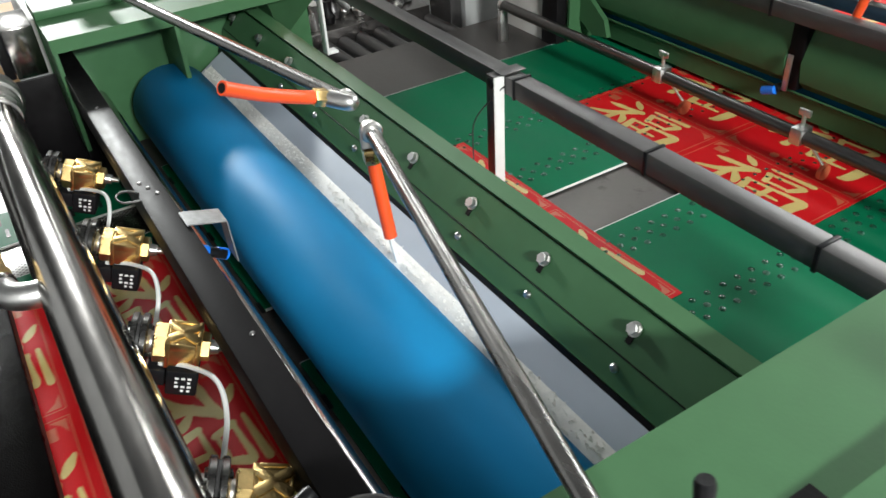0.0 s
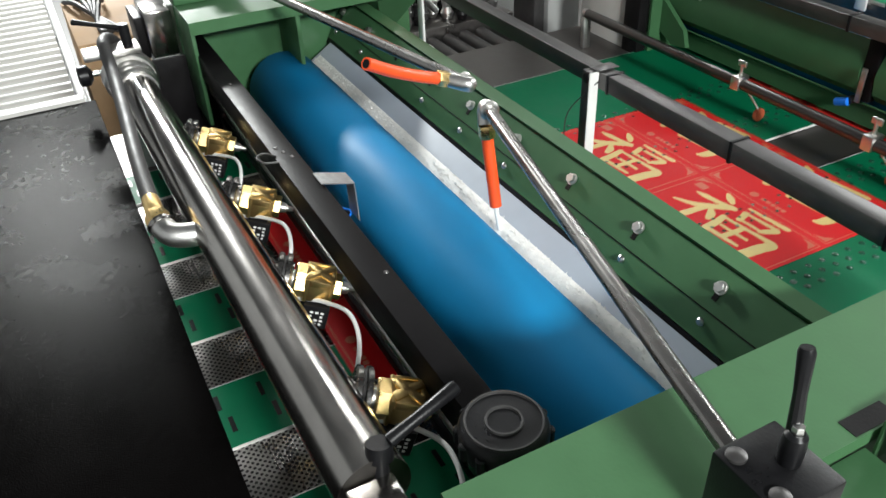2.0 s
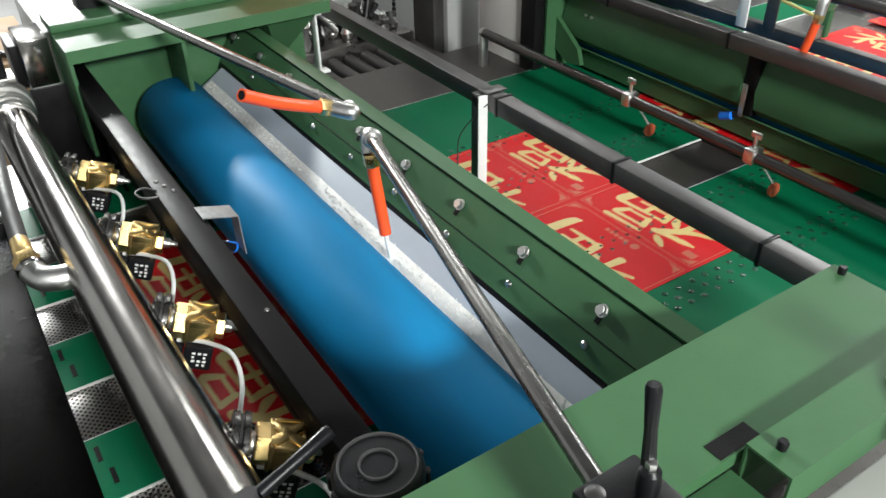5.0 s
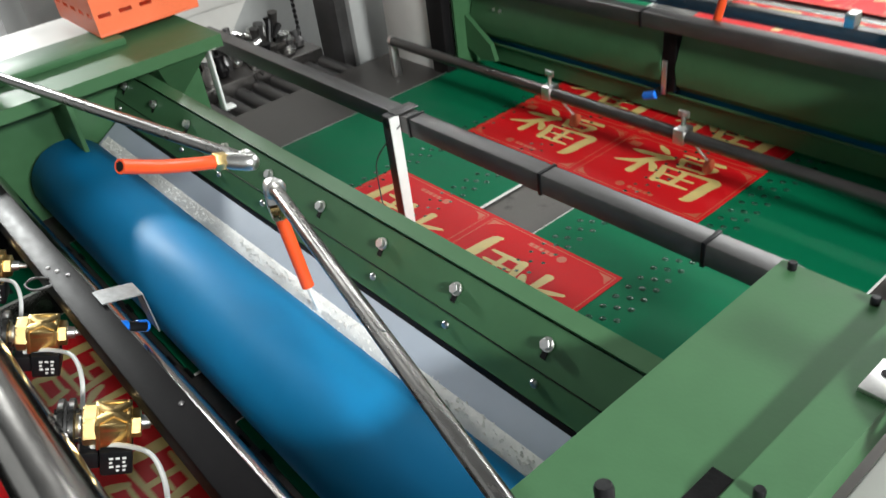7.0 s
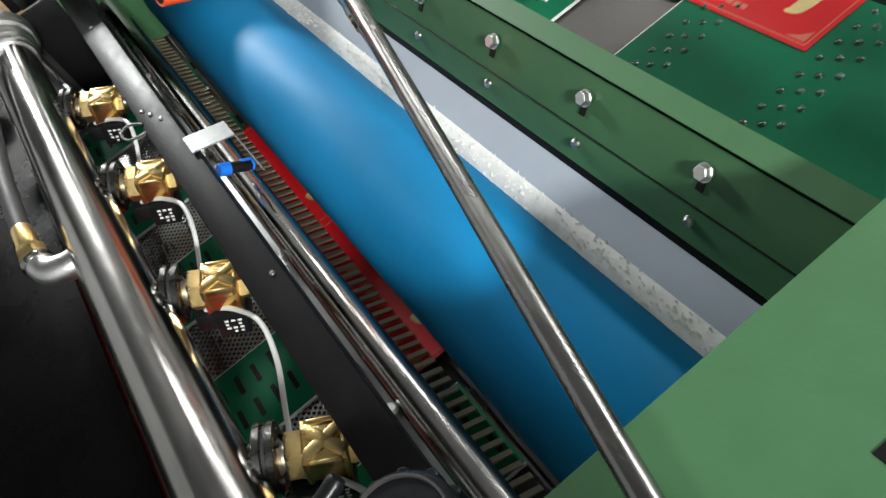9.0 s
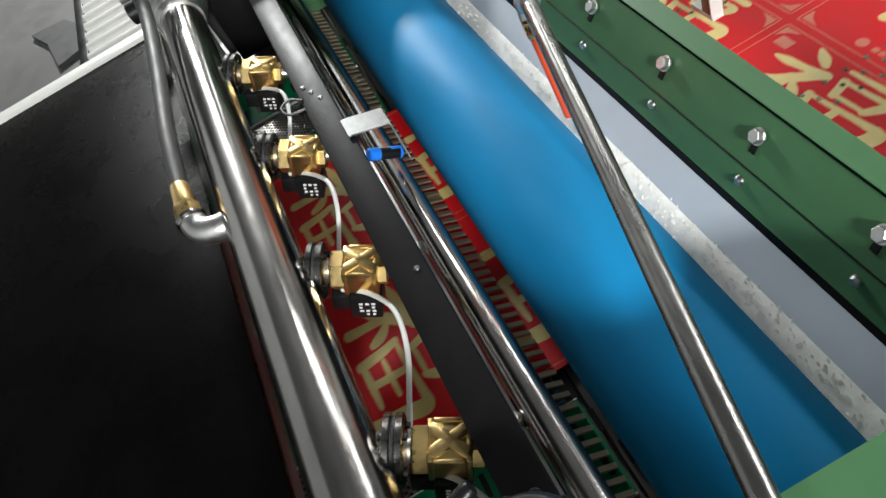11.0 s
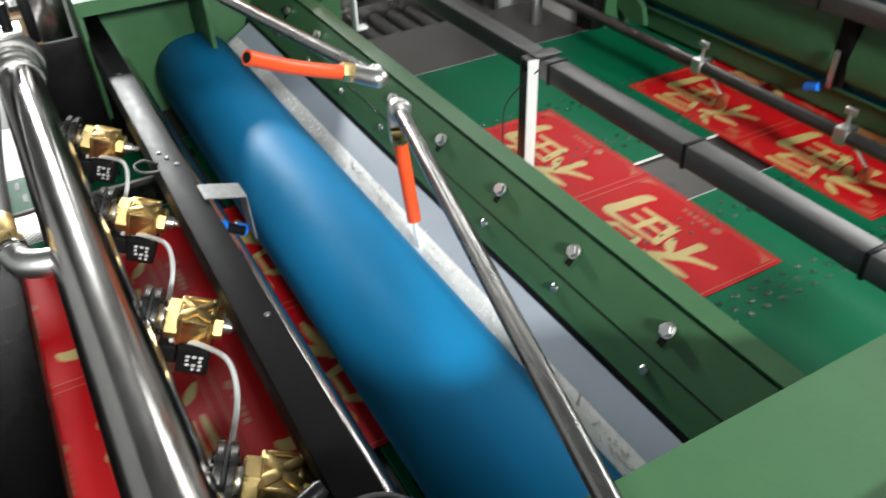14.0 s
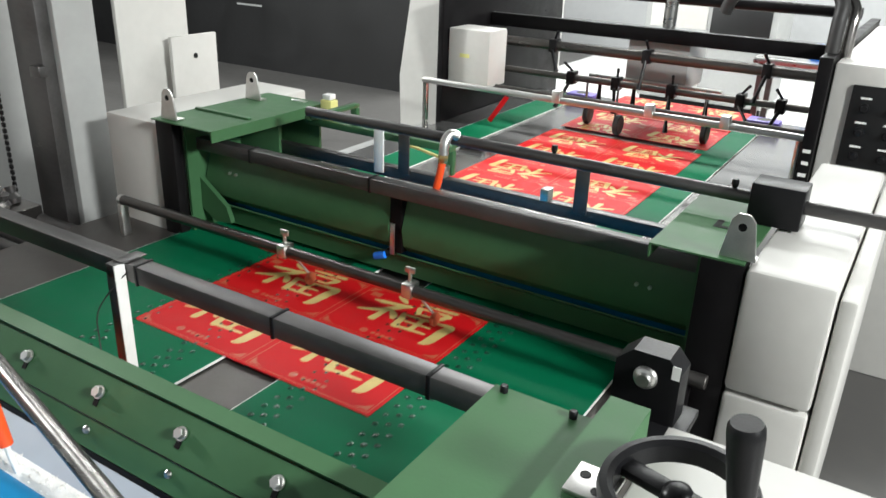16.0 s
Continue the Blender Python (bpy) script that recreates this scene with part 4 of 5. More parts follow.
lug = part("far_lug", prism(B(), [(-1.30, 0.80), (-1.17, 0.735), (-1.10, 0.745), (-1.12, 0.80), (-1.26, 0.90)], 1.13, 1.148, "y"), GREEN, b2, "green bracket at the far end of the beam")

r2 = thing("coating_roller", (-0.45, 1.325, 0.815), "dark blue coating roller of the second station", "roller")
part("rubber_cover", turned(B(), (-1.230, 1.325, 0.815), (0.47, 1.325, 0.815), [(0, 0.105), (0.004, 0.1125), (0.996, 0.1125), (1, 0.105)], 80), BLUE, r2)
part("shaft", cyl(B(), (-1.32, 1.325, 0.815), (0.58, 1.325, 0.815), 0.03), STEEL, r2)
MOVERS.append((r2, None))

rl2 = thing("square_rail", (-0.45, 1.16, 0.99), "blackened square rail of the second station", "steel rail")
part("tube", box(B(), -1.249, 0.545, 1.128, 1.170, 0.985, 1.027, 0.003), RAIL, rl2)
for x in (-0.99, -0.50):
    part("cable_tie", box(B(), x - 0.004, x + 0.004, 1.1255, 1.1725, 0.9825, 1.0295, 0.001), PLASTIC, rl2, "black cable tie")

rod2 = thing("upper_rail", (0.0, 1.27, 1.15), "long dark upper rail with a small orange hose", "steel rail")
part("tube", cyl(B(), (-0.86, 1.275, 1.150), (0.90, 1.275, 1.150), 0.0165, 20), RAIL, rod2)
part("block", box(B(), 0.545, 0.665, 1.23, 1.32, 1.101, 1.20, 0.004), PLASTIC, rod2, "black clamp block")
part("elbow", sweep(B(), [(-0.28, 1.265, 1.165), (-0.295, 1.245, 1.172), (-0.30, 1.225, 1.150), (-0.30, 1.22, 1.115)], 0.0145, 14), FITTING, rod2, "bright zinc elbow")
part("brass_nut", hexagon(B(), (-0.30, 1.22, 1.115), (-0.302, 1.218, 1.092), 0.015), BRASS, rod2)
part("hose", sweep(B(), [(-0.302, 1.218, 1.093), (-0.308, 1.214, 1.05), (-0.318, 1.21, 1.00)], 0.0115, 14), ORANGE, rod2, "short orange hose")
for x in (0.02, 0.50):
    part("knob", turned(B(), (x, 1.275, 1.166), (x, 1.275, 1.188), [(0, 0.005), (0.4, 0.009), (1, 0.008)], 12), PLASTIC, rod2)
arm_ = part("end_arm", box(B(), -0.872, -0.846, 1.27, 1.53, 1.120, 1.134, 0.002), GREEN, rod2, "green end arm")
part("foot", box(B(), -0.872, -0.846, 1.51, 1.53, 1.0555, 1.1195, 0.002), GREEN, arm_)

lr2 = thing("rear_rail", (-0.1, 1.5, 0.93), "dark steel rail behind the second coating roller", "steel rail")
part("tube", box(B(), -1.30, 0.50, 1.485, 1.52, 0.905, 0.945, 0.003), RAIL, lr2)
for x in (-0.62, 0.03):
    part("upright", box(B(), x - 0.022, x + 0.022, 1.478, 1.4845, 0.93, 1.10, 0.002), RAIL, lr2)
part("hanger", box(B(), -0.74, -0.70, 1.47, 1.4775, 0.92, 1.08, 0.002), TUBE, lr2, "white hanging bracket")
for x in (-0.09, -0.47):
    part("clamp", box(B(), x - 0.014, x + 0.014, 1.478, 1.518, 0.9455, 0.985, 0.003), FITTING, lr2, "bright screw clamp")

c2 = thing("side_cover", (0.5, 1.2, 0.0), "green enamelled near cover of the second station", "machine cover", group="green side covers")
part("top_plate", prism(B(), [(0.40, 1.066), (0.403, 1.066), (0.405, 1.096), (0.605, 1.096), (0.605, 1.1), (0.40, 1.1)], 0.965, 1.46, "y"), GREEN_LIT, c2)
part("inner_wall", box(B(), 0.505, 0.515, 0.99, 1.46, 0.66, 1.095), GREEN, c2)
part("dark_column", box(B(), 0.516, 0.608, 0.962, 1.02, 0.0, 1.0955, 0.002), BLACK, c2, "dark upright under the cover")
part("hook_slot", box(B(), 0.49, 0.57, 1.155, 1.17, 1.1002, 1.1012), BLACK, c2)
part("hook_slot", box(B(), 0.49, 0.505, 1.1705, 1.21, 1.1002, 1.1012), BLACK, c2)
c3 = thing("side_cover", (-1.35, 1.25, 0.0), "pale green far cover of the second station", "machine cover", group="green side covers")
part("top_plate", prism(B(), [(-1.04, 1.062), (-1.044, 1.062), (-1.046, 1.096), (-1.325, 1.096), (-1.325, 1.1), (-1.04, 1.1)], 1.02, 1.57, "y"), GREEN_LIT, c3)
part("dark_column", box(B(), -1.332, -1.251, 1.04, 1.08, 0.0, 1.0955, 0.002), BLACK, c3, "dark upright under the cover")
part("inner_wall", box(B(), -1.250, -1.240, 1.085, 1.56, 0.66, 1.095), GREEN, c3)
part("rib", box(B(), -1.239, -1.05, 1.33, 1.342, 0.86, 1.095, 0.001), GREEN_LIT, c3)
part("end_wall", box(B(), -1.239, -1.05, 1.545, 1.557, 0.86, 1.095, 0.001), GREEN_LIT, c3)
part("small_rail", box(B(), -1.315, -1.06, 1.20, 1.215, 1.1002, 1.108, 0.001), GREEN, c3)


def lifting_eye(x, y, z):
    th = thing("lifting_eye", (x, y, z), "upright galvanised plate with a lifting hole", "lifting eye", group="lifting eyes")
    bm = B()
    out = [(-0.038, 0), (0.038, 0), (0.024, 0.085), (0.012, 0.10), (-0.012, 0.10), (-0.024, 0.085)]
    prism(bm, [(x + a, z + 0.0015 + b) for a, b in out], y - 0.003, y + 0.003, "y")
    part("plate", bm, FITTING, th)
    part("hole", cyl(B(), (x, y - 0.0034, z + 0.073), (x, y + 0.0034, z + 0.073), 0.009, 16), BLACK, th)
    part("foot", box(B(), x - 0.038, x + 0.038, y + 0.0035, y + 0.03, z + 0.0012, z + 0.006, 0.001), FITTING, th)


lifting_eye(-1.262, 1.045, 1.10)
lifting_eye(-1.275, 1.44, 1.10)
lifting_eye(0.585, 0.985, 1.10)

h2 = thing("side_housing", (0.7, 1.5, 0.0), "white enamelled side housing of the second station", "machine housing")
part("upper_panel", box(B(), 0.612, 0.79, 0.955, 1.95, 0.804, 1.095, 0.012), WHITE, h2)
part("lower_panel", box(B(), 0.612, 0.79, 0.955, 1.95, 0.06, 0.797, 0.012), WHITE, h2)
part("door", box(B(), 0.795, 0.83, 0.975, 2.0, 0.06, 1.07, 0.008), WHITE, h2, "white outer door panel")
part("plinth", box(B(), 0.60, 0.78, 1.0, 1.93, 0.0, 0.058), BLACK, h2)
h3 = thing("side_housing", (-1.5, 1.4, 0.0), "white enamelled far housing of the second station", "machine housing")
part("body", box(B(), -1.61, -1.337, 1.05, 1.80, 0.0, 1.075, 0.010), WHITE, h3)
bottle = thing("glue_bottle", (-0.98, 1.52, 1.10), "small pale yellow bottle standing on the rail end", "bottle")
part("body", box(B(), -1.005, -0.955, 1.502, 1.545, 1.0555, 1.130, 0.006), YELLOW, bottle)
part("cap", box(B(), -0.998, -0.962, 1.507, 1.54, 1.1305, 1.15, 0.003), TUBE, bottle)
fr = thing("rear_frame_rail", (-0.7, 1.53, 1.04), "green frame rail behind the far cover", "steel rail")
part("tube", box(B(), -1.08, -0.45, 1.50, 1.545, 1.03, 1.055, 0.003), GREEN, fr)
part("yellow_hose", sweep(B(), [(-1.05, 1.70, 1.0), (-0.85, 1.72, 0.97), (-0.6, 1.70, 0.94)], 0.006, 8), YELLOW, fr, "thin yellow hose")
part("foot", box(B(), -0.49, -0.45, 1.5215, 1.543, 0.946, 1.0295, 0.002), GREEN, fr)

# spring coil on the cover
coil = [(-1.14 + 0.006 * math.sin(a) + a * 0.0022, 1.50 + 0.006 * math.cos(a), 1.112) for a in (k * 0.9 for k in range(36))]
single("spring", sweep(B(), coil, 0.002, 6, 2), FITTING, "small bright coil spring on the green cover", "spring")

# ---- feeder ----
fd = thing("sheet_feeder", (-0.45, 3.4, 0.0), "white sheet feeder with dark cross tubes and suction head", "sheet feeder")
side = B()
prism(side, [(3.15, 0.0), (3.75, 0.0), (3.75, 1.75), (3.30, 1.75), (3.10, 0.9)], -1.78, -1.50)
part("far_side_panel", side, WHITE, fd, "white tapering side panel")
part("frame_plate", box(B(), -1.495, -1.46, 3.05, 4.6, 0.0, 1.35, 0.004), BLACK, fd, "black inner frame plate")
part("switch_box", box(B(), -1.455, -1.20, 3.10, 3.30, 0.90, 1.20, 0.008), WHITE, fd, "white switch box")
part("switch_label", box(B(), -1.38, -1.32, 3.097, 3.0995, 1.05, 1.07), YELLOW, fd)
for y, z, r, m in ((2.86, 0.952, 0.016, STEEL), (3.45, 0.956, 0.018, DULL), (3.45, 1.116, 0.027, DULL), (4.1, 1.36, 0.03, BLACK), (3.2, 0.90, 0.012, DULL)):
    part("cross_tube", cyl(B(), (-1.455, y, z), (0.445, y, z), r, 20), m, fd)
part("black_beam", box(B(), -1.455, 0.445, 3.565, 3.612, 1.175, 1.248, 0.004), BLACK, fd, "black cross beam")
part("near_frame_plate", box(B(), 0.45, 0.50, 2.75, 4.6, 0.0, 1.30, 0.004), BLACK, fd, "black inner frame plate")
cab = part("near_cabinet", box(B(), 0.505, 1.15, 2.80, 4.4, 0.0, 1.28, 0.010), WHITE, fd, "white control cabinet")
panel = part("control_panel", box(B(), 0.585, 0.95, 2.786, 2.7995, 0.885, 1.205, 0.002), DARK, fd, "black control panel with knobs")
for i in range(3):
    for j in range(3):
        x, z = 0.64 + 0.10 * i, 0.93 + 0.095 * j
        k_ = part("switch_knob", turned(B(), (x, 2.786, z), (x, 2.768, z), [(0, 0.019), (0.4, 0.019), (0.5, 0.013), (1, 0.011)], 16), PLASTIC, panel, "round switch knob")
        part("caption", box(B(), x - 0.02, x + 0.02, 2.7845, 2.7858, z + 0.034, z + 0.042), TUBE, panel)
for i in range(7):
    part("scale_mark", box(B(), 0.46 + 0.004 * (i % 2), 0.49, 2.7475, 2.7498, 0.62 + 0.05 * i, 0.634 + 0.05 * i), TUBE, fd, "white scale mark")
arch = [(0.47, 2.9, 1.0), (0.47, 2.92, 1.38), (0.46, 2.96, 1.50), (0.36, 3.0, 1.56), (0.15, 3.05, 1.55), (0.02, 3.1, 1.48), (-0.02, 3.12, 1.40)]
part("cable_conduit", sweep(B(), arch, 0.028, 16), RUBBER, fd, "thick black cable conduit")
part("cable_conduit", sweep(B(), [(p[0] + 0.045, p[1] + 0.05, p[2] - 0.02) for p in arch[:5]], 0.022, 14), CHROME, fd, "grey cable conduit")
head = part("suction_head", box(B(), -0.62, -0.28, 3.62, 3.95, 0.93, 1.22, 0.01), GREY, fd, "grey suction head body")
part("column", cyl(B(), (-0.45, 3.75, 1.22), (-0.45, 3.75, 1.75), 0.035, 20), STEEL, head)
for x in (-0.75, -0.55, -0.35, -0.15):
    s_ = part("suction_foot", turned(B(), (x, 3.60, 0.80), (x, 3.60, 0.95), [(0, 0.022), (0.15, 0.014), (0.6, 0.010), (1, 0.014)], 14), PLASTIC, head, "black rubber suction foot")
part("foot_bar", cyl(B(), (-0.82, 3.60, 0.955), (-0.08, 3.60, 0.955), 0.010, 12), STEEL, head)
for x in (-0.68, -0.22, 0.12):
    part("hold_down", box(B(), x - 0.02, x + 0.02, 2.835, 2.885, 0.94, 1.0, 0.005), FITTING, fd, "bright hold-down clamp")
part("red_lever", box(B(), -0.012, 0.012, -0.1, 0.1, -0.003, 0.003, 0.001, Matrix.Translation((-1.02, 2.90, 0.85)) @ Euler((2.1, 0.5, 0.5)).to_matrix().to_4x4()), RED, fd, "slanting red guide strip")
part("guide_foot", box(B(), -1.10, -0.95, 2.62, 2.66, 0.7005, 0.72, 0.003), BLACK, fd)
for x, y in ((-1.03, 4.03), (0.07, 4.03)):
    tb = thing("tape_core", (x, y, 0.70), "violet plastic tape core lying on the feed plate", "tape core", group="tape cores")
    part("body", box(B(), x - 0.08, x + 0.10, y - 0.06, y + 0.06, 0.703, 0.76, 0.012), PURPLE, tb)
    part("hole", turned(B(), (x + 0.01, y, 0.7602), (x + 0.01, y, 0.7612), [(0, 0.04), (1, 0.04)], 20), DARK, tb, "dark round opening")
for x, y, z, dx, dz, m in ((-0.86, 3.45, 0.956, -0.05, -0.16, BLACK), (-0.60, 3.45, 0.956, 0.03, -0.14, BLACK), (-0.30, 3.45, 0.956, 0.02, -0.20, BLACK), (0.05, 3.45, 0.956, 0.07, -0.10, BLACK),
                        (0.24, 3.45, 0.956, -0.04, -0.13, BLACK), (-0.98, 3.45, 1.116, 0.06, -0.12, PLASTIC), (-0.45, 3.45, 1.116, 0.0, -0.16, PLASTIC), (0.15, 3.45, 1.116, -0.03, -0.15, PLASTIC)):
    cl_ = part("tube_clamp", box(B(), x - 0.022, x + 0.022, y - 0.036, y + 0.036, z - 0.034, z + 0.036, 0.004), m, fd, "black clamp on the cross tube")
    part("clamp_arm", turned(B(), (x, y - 0.03, z - 0.02), (x + dx, y - 0.09, z + dz), [(0, 0.010), (0.7, 0.008), (1, 0.014)], 10), m, cl_)
    part("clamp_lever", turned(B(), (x, y, z + 0.036), (x + 0.6 * dx, y - 0.05, z + 0.085), [(0, 0.006), (1, 0.008)], 8), PLASTIC, cl_)
for x, y in ((-0.78, 3.50), (-0.12, 3.48), (-0.55, 3.36)):
    part("rubber_wheel", turned(B(), (x, y, 0.757), (x + 0.03, y, 0.757), [(0, 0.048), (0.15, 0.054), (0.85, 0.054), (1, 0.048)], 20), RUBBER, fd, "black rubber hold-down wheel")
    part("wheel_fork", box(B(), x - 0.008, x - 0.002, y - 0.012, y + 0.012, 0.745, 0.955, 0.002), DULL, fd)
bracket_arms = ((-1.44, 0.70), (0.43, 0.70))
for x, z in bracket_arms:
    part("rod_post", cyl(B(), (x, 2.86, 0.69), (x, 2.86, 0.94), 0.016, 14), CHROME, fd)

# ---- far background ----
single("pavement", box(B(), -3.4, 5.9, 5.6, 10.4, 0.0, 0.004), EPOXY, "pale glossy epoxy floor of the far hall", "floor", kind="structure")
part_wall = thing("dark_partition", (-7.3, 6.35, 0.0), "long black partition standing on the grey floor", "partition")
part("panel", box(B(), -10.9, -3.7, 6.3, 6.4, 0.0, 1.30), DARK, part_wall)
part("top_rail", box(B(), -10.9, -3.7, 6.28, 6.42, 1.301, 1.40, 0.004), WHITE, part_wall, "white top rail")
part("vent_row", box(B(), -6.4, -6.0, 6.296, 6.2995, 0.72, 0.74), GREY, part_wall)

for i, (x, y, w, hgt, mat_, lab, cat) in enumerate((
        (-3.3, 7.0, 0.9, 1.5, WHITE, "white machine cabinet in the far hall", "machine cabinet"),
        (-1.2, 7.6, 1.3, 1.15, GREY, "grey machine body in the far hall", "machine cabinet"),
        (0.8, 7.2, 0.8, 1.55, WHITE, "white machine cabinet in the far hall", "machine cabinet"),
        (2.4, 7.4, 1.0, 1.2, GREY, "grey machine body in the far hall", "machine cabinet"))):
    fm = thing("machine_cabinet", (x, y, 0.004), lab, cat, group="far machine cabinets")
    part("body", box(B(), x - w / 2, x + w / 2, y, y + 0.8, 0.08, hgt, 0.02), mat_, fm)
    part("plinth", box(B(), x - w / 2 + 0.03, x + w / 2 - 0.03, y + 0.03, y + 0.77, 0.0045, 0.079), BLACK, fm)
    part("door", box(B(), x - w / 2 + 0.06, x - 0.02, y - 0.012, y - 0.001, 0.2, hgt - 0.12, 0.004), WHITE, fm)
    part("panel", box(B(), x + 0.02, x + w / 2 - 0.06, y - 0.012, y - 0.001, hgt * 0.55, hgt - 0.12, 0.004), DARK, fm, "dark window panel")
bx = thing("work_stand", (1.0, 5.6, 0.0), "dark work stand with a blue box and a steel bench", "bench")
part("top", box(B(), -0.3, 1.6, 5.4, 5.9, 0.86, 0.90, 0.004), STEEL, bx)
for x in (-0.26, 1.52):
    for y in (5.42, 5.84):
        part("leg", box(B(), x, x + 0.04, y, y + 0.04, 0, 0.8595), RAIL, bx)
part("blue_box", box(B(), 0.05, 0.25, 5.55, 5.75, 0.901, 1.0, 0.006), BLUECAP, bx, "small blue box")

# grey column and the machine behind the far side
col = thing("machine_column", (-2.0, 1.25, 0.0), "tall grey enamelled machine column", "machine column")
part("front_face", box(B(), -1.98, -1.80, 1.03, 1.19, 0.0, 2.6, 0.006), GREY, col)
part("dark_edge", box(B(), -1.98, -1.82, 0.975, 1.025, 0.0, 2.6, 0.003), RAIL, col, "dark steel guide beside the column")
part("bracket", box(B(), -1.86, -1.80, 0.945, 0.974, 1.18, 1.22, 0.003), RAIL, col)
ch = thing("drive_chain", (-2.1, 0.95, 0.0), "black roller chain hanging beside the column", "chain")
lk = part("link", box(B(), -2.108, -2.092, 0.944, 0.956, 0.30, 0.318, 0.003), BLACK, ch)
for k in range(1, 64):
    again(lk, 0, 0, 0.0235 * k)
part("core", box(B(), -2.103, -2.097, 0.947, 0.953, 0.0, 1.82), RAIL, ch)
wm = thing("delivery_machine", (-2.6, 0.4, 0.0), "white machine body with a steel clutter of clamps", "machine")
part("upper_body", box(B(), -2.75, -2.25, 0.50, 0.84, 0.86, 2.2, 0.02), WHITE, wm)
tp = B()
prism(tp, [(0.50, 0.858), (0.84, 0.858), (0.72, 0.72), (0.56, 0.72)], -2.72, -2.28)
part("hopper", tp, WHITE, wm, "tapering white hopper")
part("leg", box(B(), -2.55, -2.45, 0.58, 0.68, 0.0, 0.719), GREY, wm)
part("grey_back", box(B(), -3.3, -2.76, 0.1, 1.6, 0.0, 2.4, 0.01), GREY, wm, "grey back panel")
part("air_cylinder", cyl(B(), (-2.24, 0.30, 1.32), (-2.24, 0.80, 1.32), 0.05, 24, 0.006), FITTING, wm, "bright air cylinder")
part("cylinder_rod", cyl(B(), (-2.24, 0.10, 1.32), (-2.24, 0.30, 1.32), 0.014, 16), CHROME, wm)
part("hand_knob", turned(B(), (-2.22, 0.42, 1.08), (-2.16, 0.42, 1.08), [(0, 0.03), (0.5, 0.055), (1, 0.05)], 20), PLASTIC, wm, "black round knob")
random.seed(11)
rack = thing("clamp_rack", (-1.9, 0.62, 0.0), "rack of small bright steel clamps and rods", "rack")
part("tray", box(B(), -2.43, -1.99, 0.34, 0.98, 0.60, 0.66, 0.004), DULL, rack)
part("stand", box(B(), -2.40, -2.05, 0.45, 0.90, 0.0, 0.599), GREY, rack)
for i in range(60):
    x, y = -2.40 + 0.38 * random.random(), 0.38 + 0.56 * random.random()
    hgt = 0.03 + 0.08 * random.random()
    if i % 3:
        bm = turned(B(), (x, y, 0.661), (x + 0.05 * (random.random() - 0.5), y, 0.661 + hgt), [(0, 0.020), (0.3, 0.028), (0.6, 0.016), (1, 0.022)], 12)
    else:
        bm = cyl(B(), (x, y, 0.675 + 0.3 * hgt), (x + 0.14 * (random.random() - 0.5), y + 0.16 * (random.random() - 0.5), 0.68 + hgt), 0.014, 10)
    part("steel_clamp", bm, (RAIL, FITTING, STEEL, DULL, BLACK)[i % 5], rack)
conv = thing("roller_conveyor", (-1.85, 0.55, 0.0), "low conveyor of dark steel rollers beside the belts", "roller conveyor")
part("frame", box(B(), -1.70, -1.64, 0.30, 1.0, 0.56, 0.635, 0.003), BED, conv)
rc = part("roller", cyl(B(), (-1.985, 0.345, 0.60), (-1.705, 0.345, 0.60), 0.028, 18), RAIL, conv)
for k in range(1, 9):
    again(rc, 0, 0.078 * k, -0.0)
part("foot", box(B(), -1.69, -1.65, 0.6, 0.66, 0, 0.5595), GREY, conv)

for x, y, hgt, w in ((-2.02, 1.61, 1.85, 0.18), (-1.95, 1.76, 1.24, 0.125)):
    pl = thing("leaning_panel", (x, y, 0.0), "loose white machine panel leaning upright", "panel", group="loose white panels")
    part("sheet", box(B(), x - 0.01, x + 0.012, y - w, y + w, 0.0, hgt, 0.003), WHITE, pl)
    part("hole", cyl(B(), (x + 0.0121, y, hgt - 0.09), (x + 0.0135, y, hgt - 0.09), 0.012, 14), DARK, pl)

# crate on the far housing
crate = thing("plastic_crate", (-1.62, 0.12, 1.10), "orange slotted plastic crate on the far cover", "crate")
cx0, cx1, cy0, cy1, cz0, cz1 = -1.80, -1.46, 0.00, 0.30, 1.125, 1.40
part("base", box(B(), cx0, cx1, cy0, cy1, cz0, cz0 + 0.008, 0.002), CRATE, crate)


def crate_wall(name, along, fixed, a0, a1):
    bm = B()
    levels = [cz0 + 0.0085, cz0 + 0.05, cz0 + 0.062, cz0 + 0.11, cz0 + 0.122, cz0 + 0.17, cz0 + 0.182, cz1]
    n = 5
    for i in range(0, len(levels) - 1):
        if i % 2 == 0:
            spans = [(a0, a1)]
        else:
            w = (a1 - a0) / n
            spans = [(a0, a0 + w * 0.2)] + [(a0 + w * (k + 0.8), a0 + w * (k + 1.2)) for k in range(n - 1)] + [(a1 - w * 0.2, a1)]
        for s0, s1 in spans:
            if along == "y":
                box(bm, fixed - 0.003, fixed + 0.003, s0, s1, levels[i], levels[i + 1])
            else:
                box(bm, s0, s1, fixed - 0.003, fixed + 0.003, levels[i], levels[i + 1])
    return part(name, bm, CRATE, crate, "slotted orange crate wall")


crate_wall("wall", "y", cx1 - 0.003, cy0, cy1)
crate_wall("wall", "y", cx0 + 0.003, cy0, cy1)
crate_wall("wall", "x", cy0 + 0.003, cx0 + 0.0062, cx1 - 0.0062)
crate_wall("wall", "x", cy1 - 0.003, cx0 + 0.0062, cx1 - 0.0062)

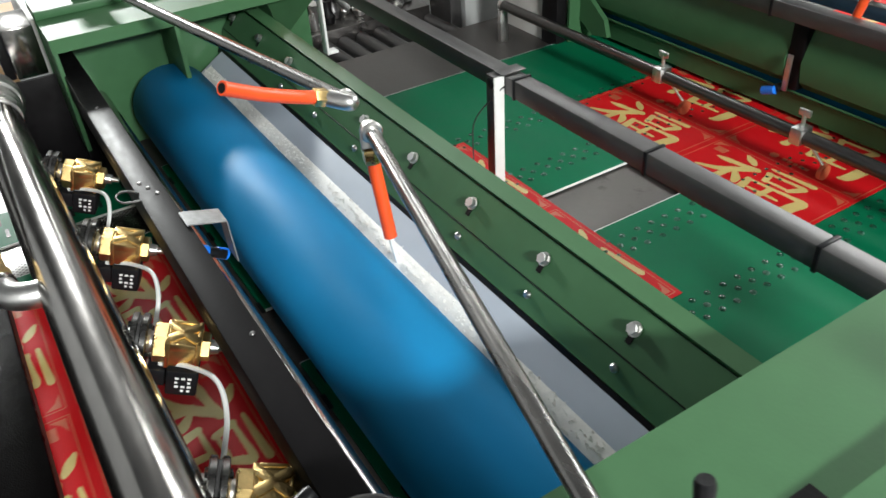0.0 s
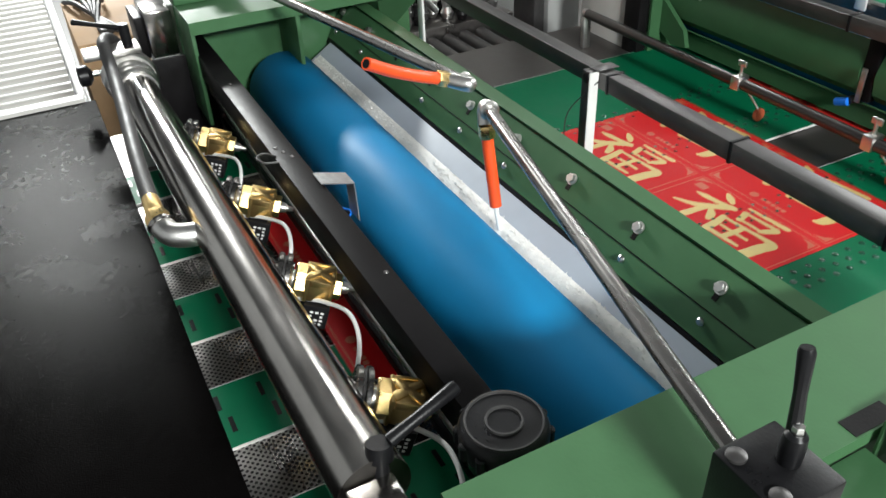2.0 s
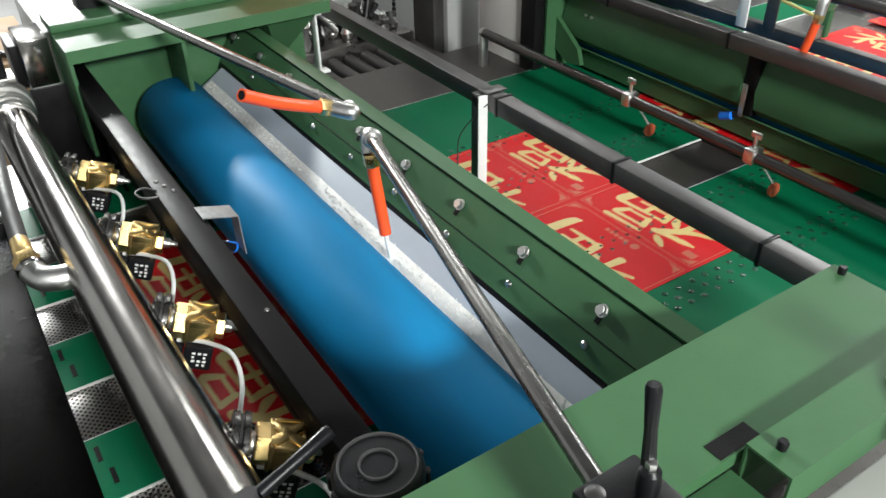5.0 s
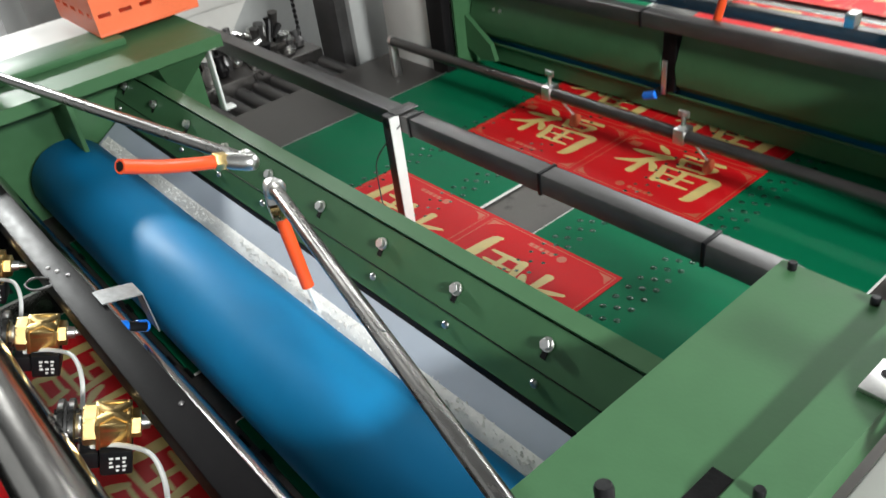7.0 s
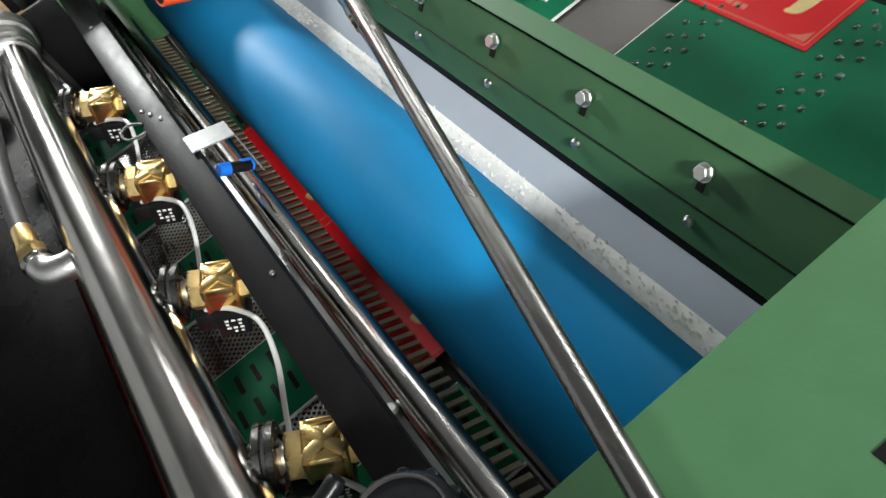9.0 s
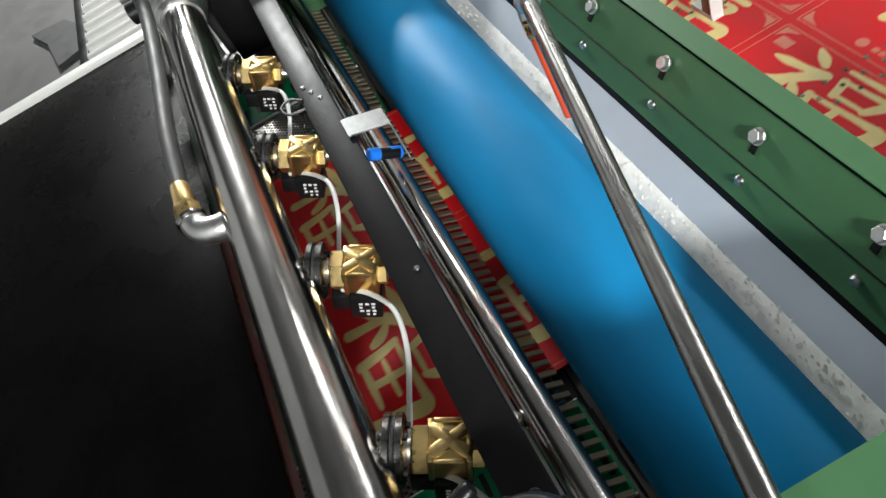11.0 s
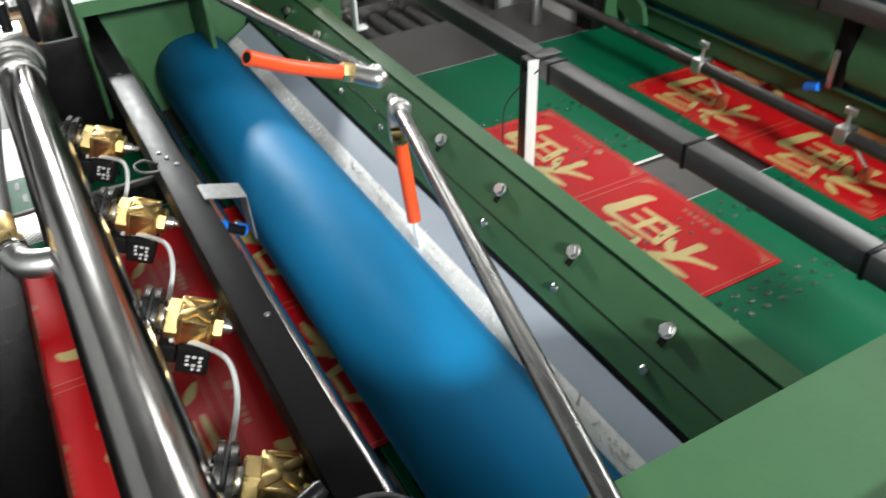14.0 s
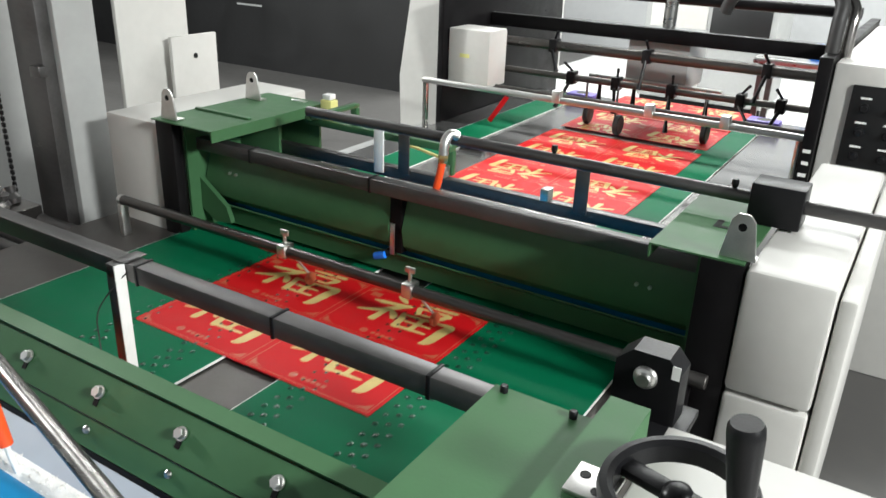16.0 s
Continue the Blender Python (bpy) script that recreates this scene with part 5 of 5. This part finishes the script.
# ---- beyond the table: rollers, carton, chain ----
rk = thing("roller_rack", (-3.6, -1.0, 0.0), "low rack of pale steel rollers beyond the black table", "roller rack")
rr0 = part("roller", cyl(B(), (-2.20, -1.24, 0.385), (-2.20, -0.80, 0.385), 0.036, 18, 0.003), WHITE, rk)
for k in range(1, 30):
    again(rr0, -0.100 * k)
part("side_rail", box(B(), -5.15, -2.15, -0.795, -0.755, 0.32, 0.42, 0.003), GREY, rk)
part("side_rail", box(B(), -5.15, -2.15, -1.29, -1.245, 0.32, 0.40, 0.003), BLACK, rk, "black chain guard")
part("belly_plate", box(B(), -5.1, -2.18, -1.24, -0.80, 0.30, 0.318), DARK, rk)
for x in (-5.0, -2.3):
    for y in (-1.285, -0.79):
        part("leg", box(B(), x, x + 0.03, y, y + 0.03, 0, 0.3195), GREY, rk)
ct = thing("carton", (-2.9, -0.55, 0.0), "open brown cardboard carton with black cables on top", "carton")
part("box", box(B(), -3.3, -2.62, -0.735, -0.42, 0.10, 0.66, 0.004), CARD, ct)
part("pallet", box(B(), -3.32, -2.60, -0.74, -0.40, 0.0, 0.099, 0.004), GREY, ct)
for i in range(5):
    part("cable", sweep(B(), [(-3.25 + 0.02 * i, -0.72 + 0.04 * i, 0.672), (-3.1, -0.68 + 0.03 * i, 0.70 + 0.01 * i), (-2.9 + 0.02 * i, -0.62, 0.69), (-2.70, -0.54 - 0.02 * i, 0.672)], 0.012, 8), RUBBER, ct, "coiled black cable")
mt = thing("slide_mount", (-1.47, -0.56, 0.70), "polished steel slide mount at the pipe's far end", "machine mount")
part("slide", box(B(), -1.60, -1.44, -0.575, -0.50, 0.96, 1.09, 0.004), CHROME, mt)
part("rack_strip", box(B(), -1.62, -1.48, -0.60, -0.5755, 0.95, 1.07, 0.002), BLACK, mt, "black toothed strip")
part("stand", box(B(), -1.58, -1.48, -0.57, -0.50, 0.69, 0.9595, 0.003), GREY, mt)
part("star_knob", turned(B(), (-1.50, -0.745, 0.93), (-1.50, -0.785, 0.93), [(0, 0.014), (0.3, 0.03), (0.9, 0.03), (1, 0.024)], 12), PLASTIC, mt, "black star knob")
part("knob_stem", cyl(B(), (-1.50, -0.60, 0.93), (-1.50, -0.745, 0.93), 0.008, 12), STEEL, mt)
bd = thing("black_backing", (-0.5, -0.5, 0.70), "dark guard plate behind the far valve", "guard plate")
part("plate", box(B(), -1.448, -1.44, -0.60, -0.425, 0.69, 0.955, 0.002), BLACK, bd)

rg = B()
prism(rg, [(-4.35, -1.83), (-4.1, -1.72), (-3.75, -1.66), (-3.80, -1.52), (-4.1, -1.50), (-4.3, -1.60)], 0.002, 0.03, "z")
single("black_rag", rg, RUBBER, "crumpled black rag lying on the concrete floor", "rag")
bb = thing("blue_bin", (-2.6, -1.75, 0.0), "blue plastic bin standing beyond the table", "bin")
part("body", turned(B(), (-2.62, -1.85, 0.0), (-2.62, -1.85, 0.56), [(0, 0.17), (0.95, 0.21), (1, 0.215)], 28), BLUECAP, bb)
part("lid", turned(B(), (-2.62, -1.85, 0.5605), (-2.62, -1.85, 0.60), [(0, 0.22), (0.7, 0.20), (1, 0.1)], 28), BLUECAP, bb)


# ---- movement ----
def motions():
    """Sheets and suction holes run with the belts; the rollers turn."""
    for entry in MOVERS:
        ob, fn = entry[0], entry[1]
        rows = []
        if fn is None:
            base = ob.location.copy()
            step = 0.25
            for i in range(int(17 / step) + 1):
                t = -0.5 + step * i
                rows.append((t, Matrix.Translation(base) @ Matrix.Rotation(-t * SPEED / 0.1125, 4, "X")))
        elif len(entry) == 3:
            for i in range(int(17 / 0.2) + 1):
                t = -0.5 + 0.2 * i
                p = fn(t)
                m = Matrix.Translation(p)
                if entry[2]:
                    m = Matrix.Translation(p + Vector((0, SL, 0))) @ Matrix.Rotation(math.pi, 4, "Z")
                rows.append((t, m))
        else:
            for i in range(int(17 / 0.1) + 1):
                t = -0.5 + 0.1 * i
                rows.append((t, Matrix.Translation(fn(t))))
        walk(ob, rows)


motions()
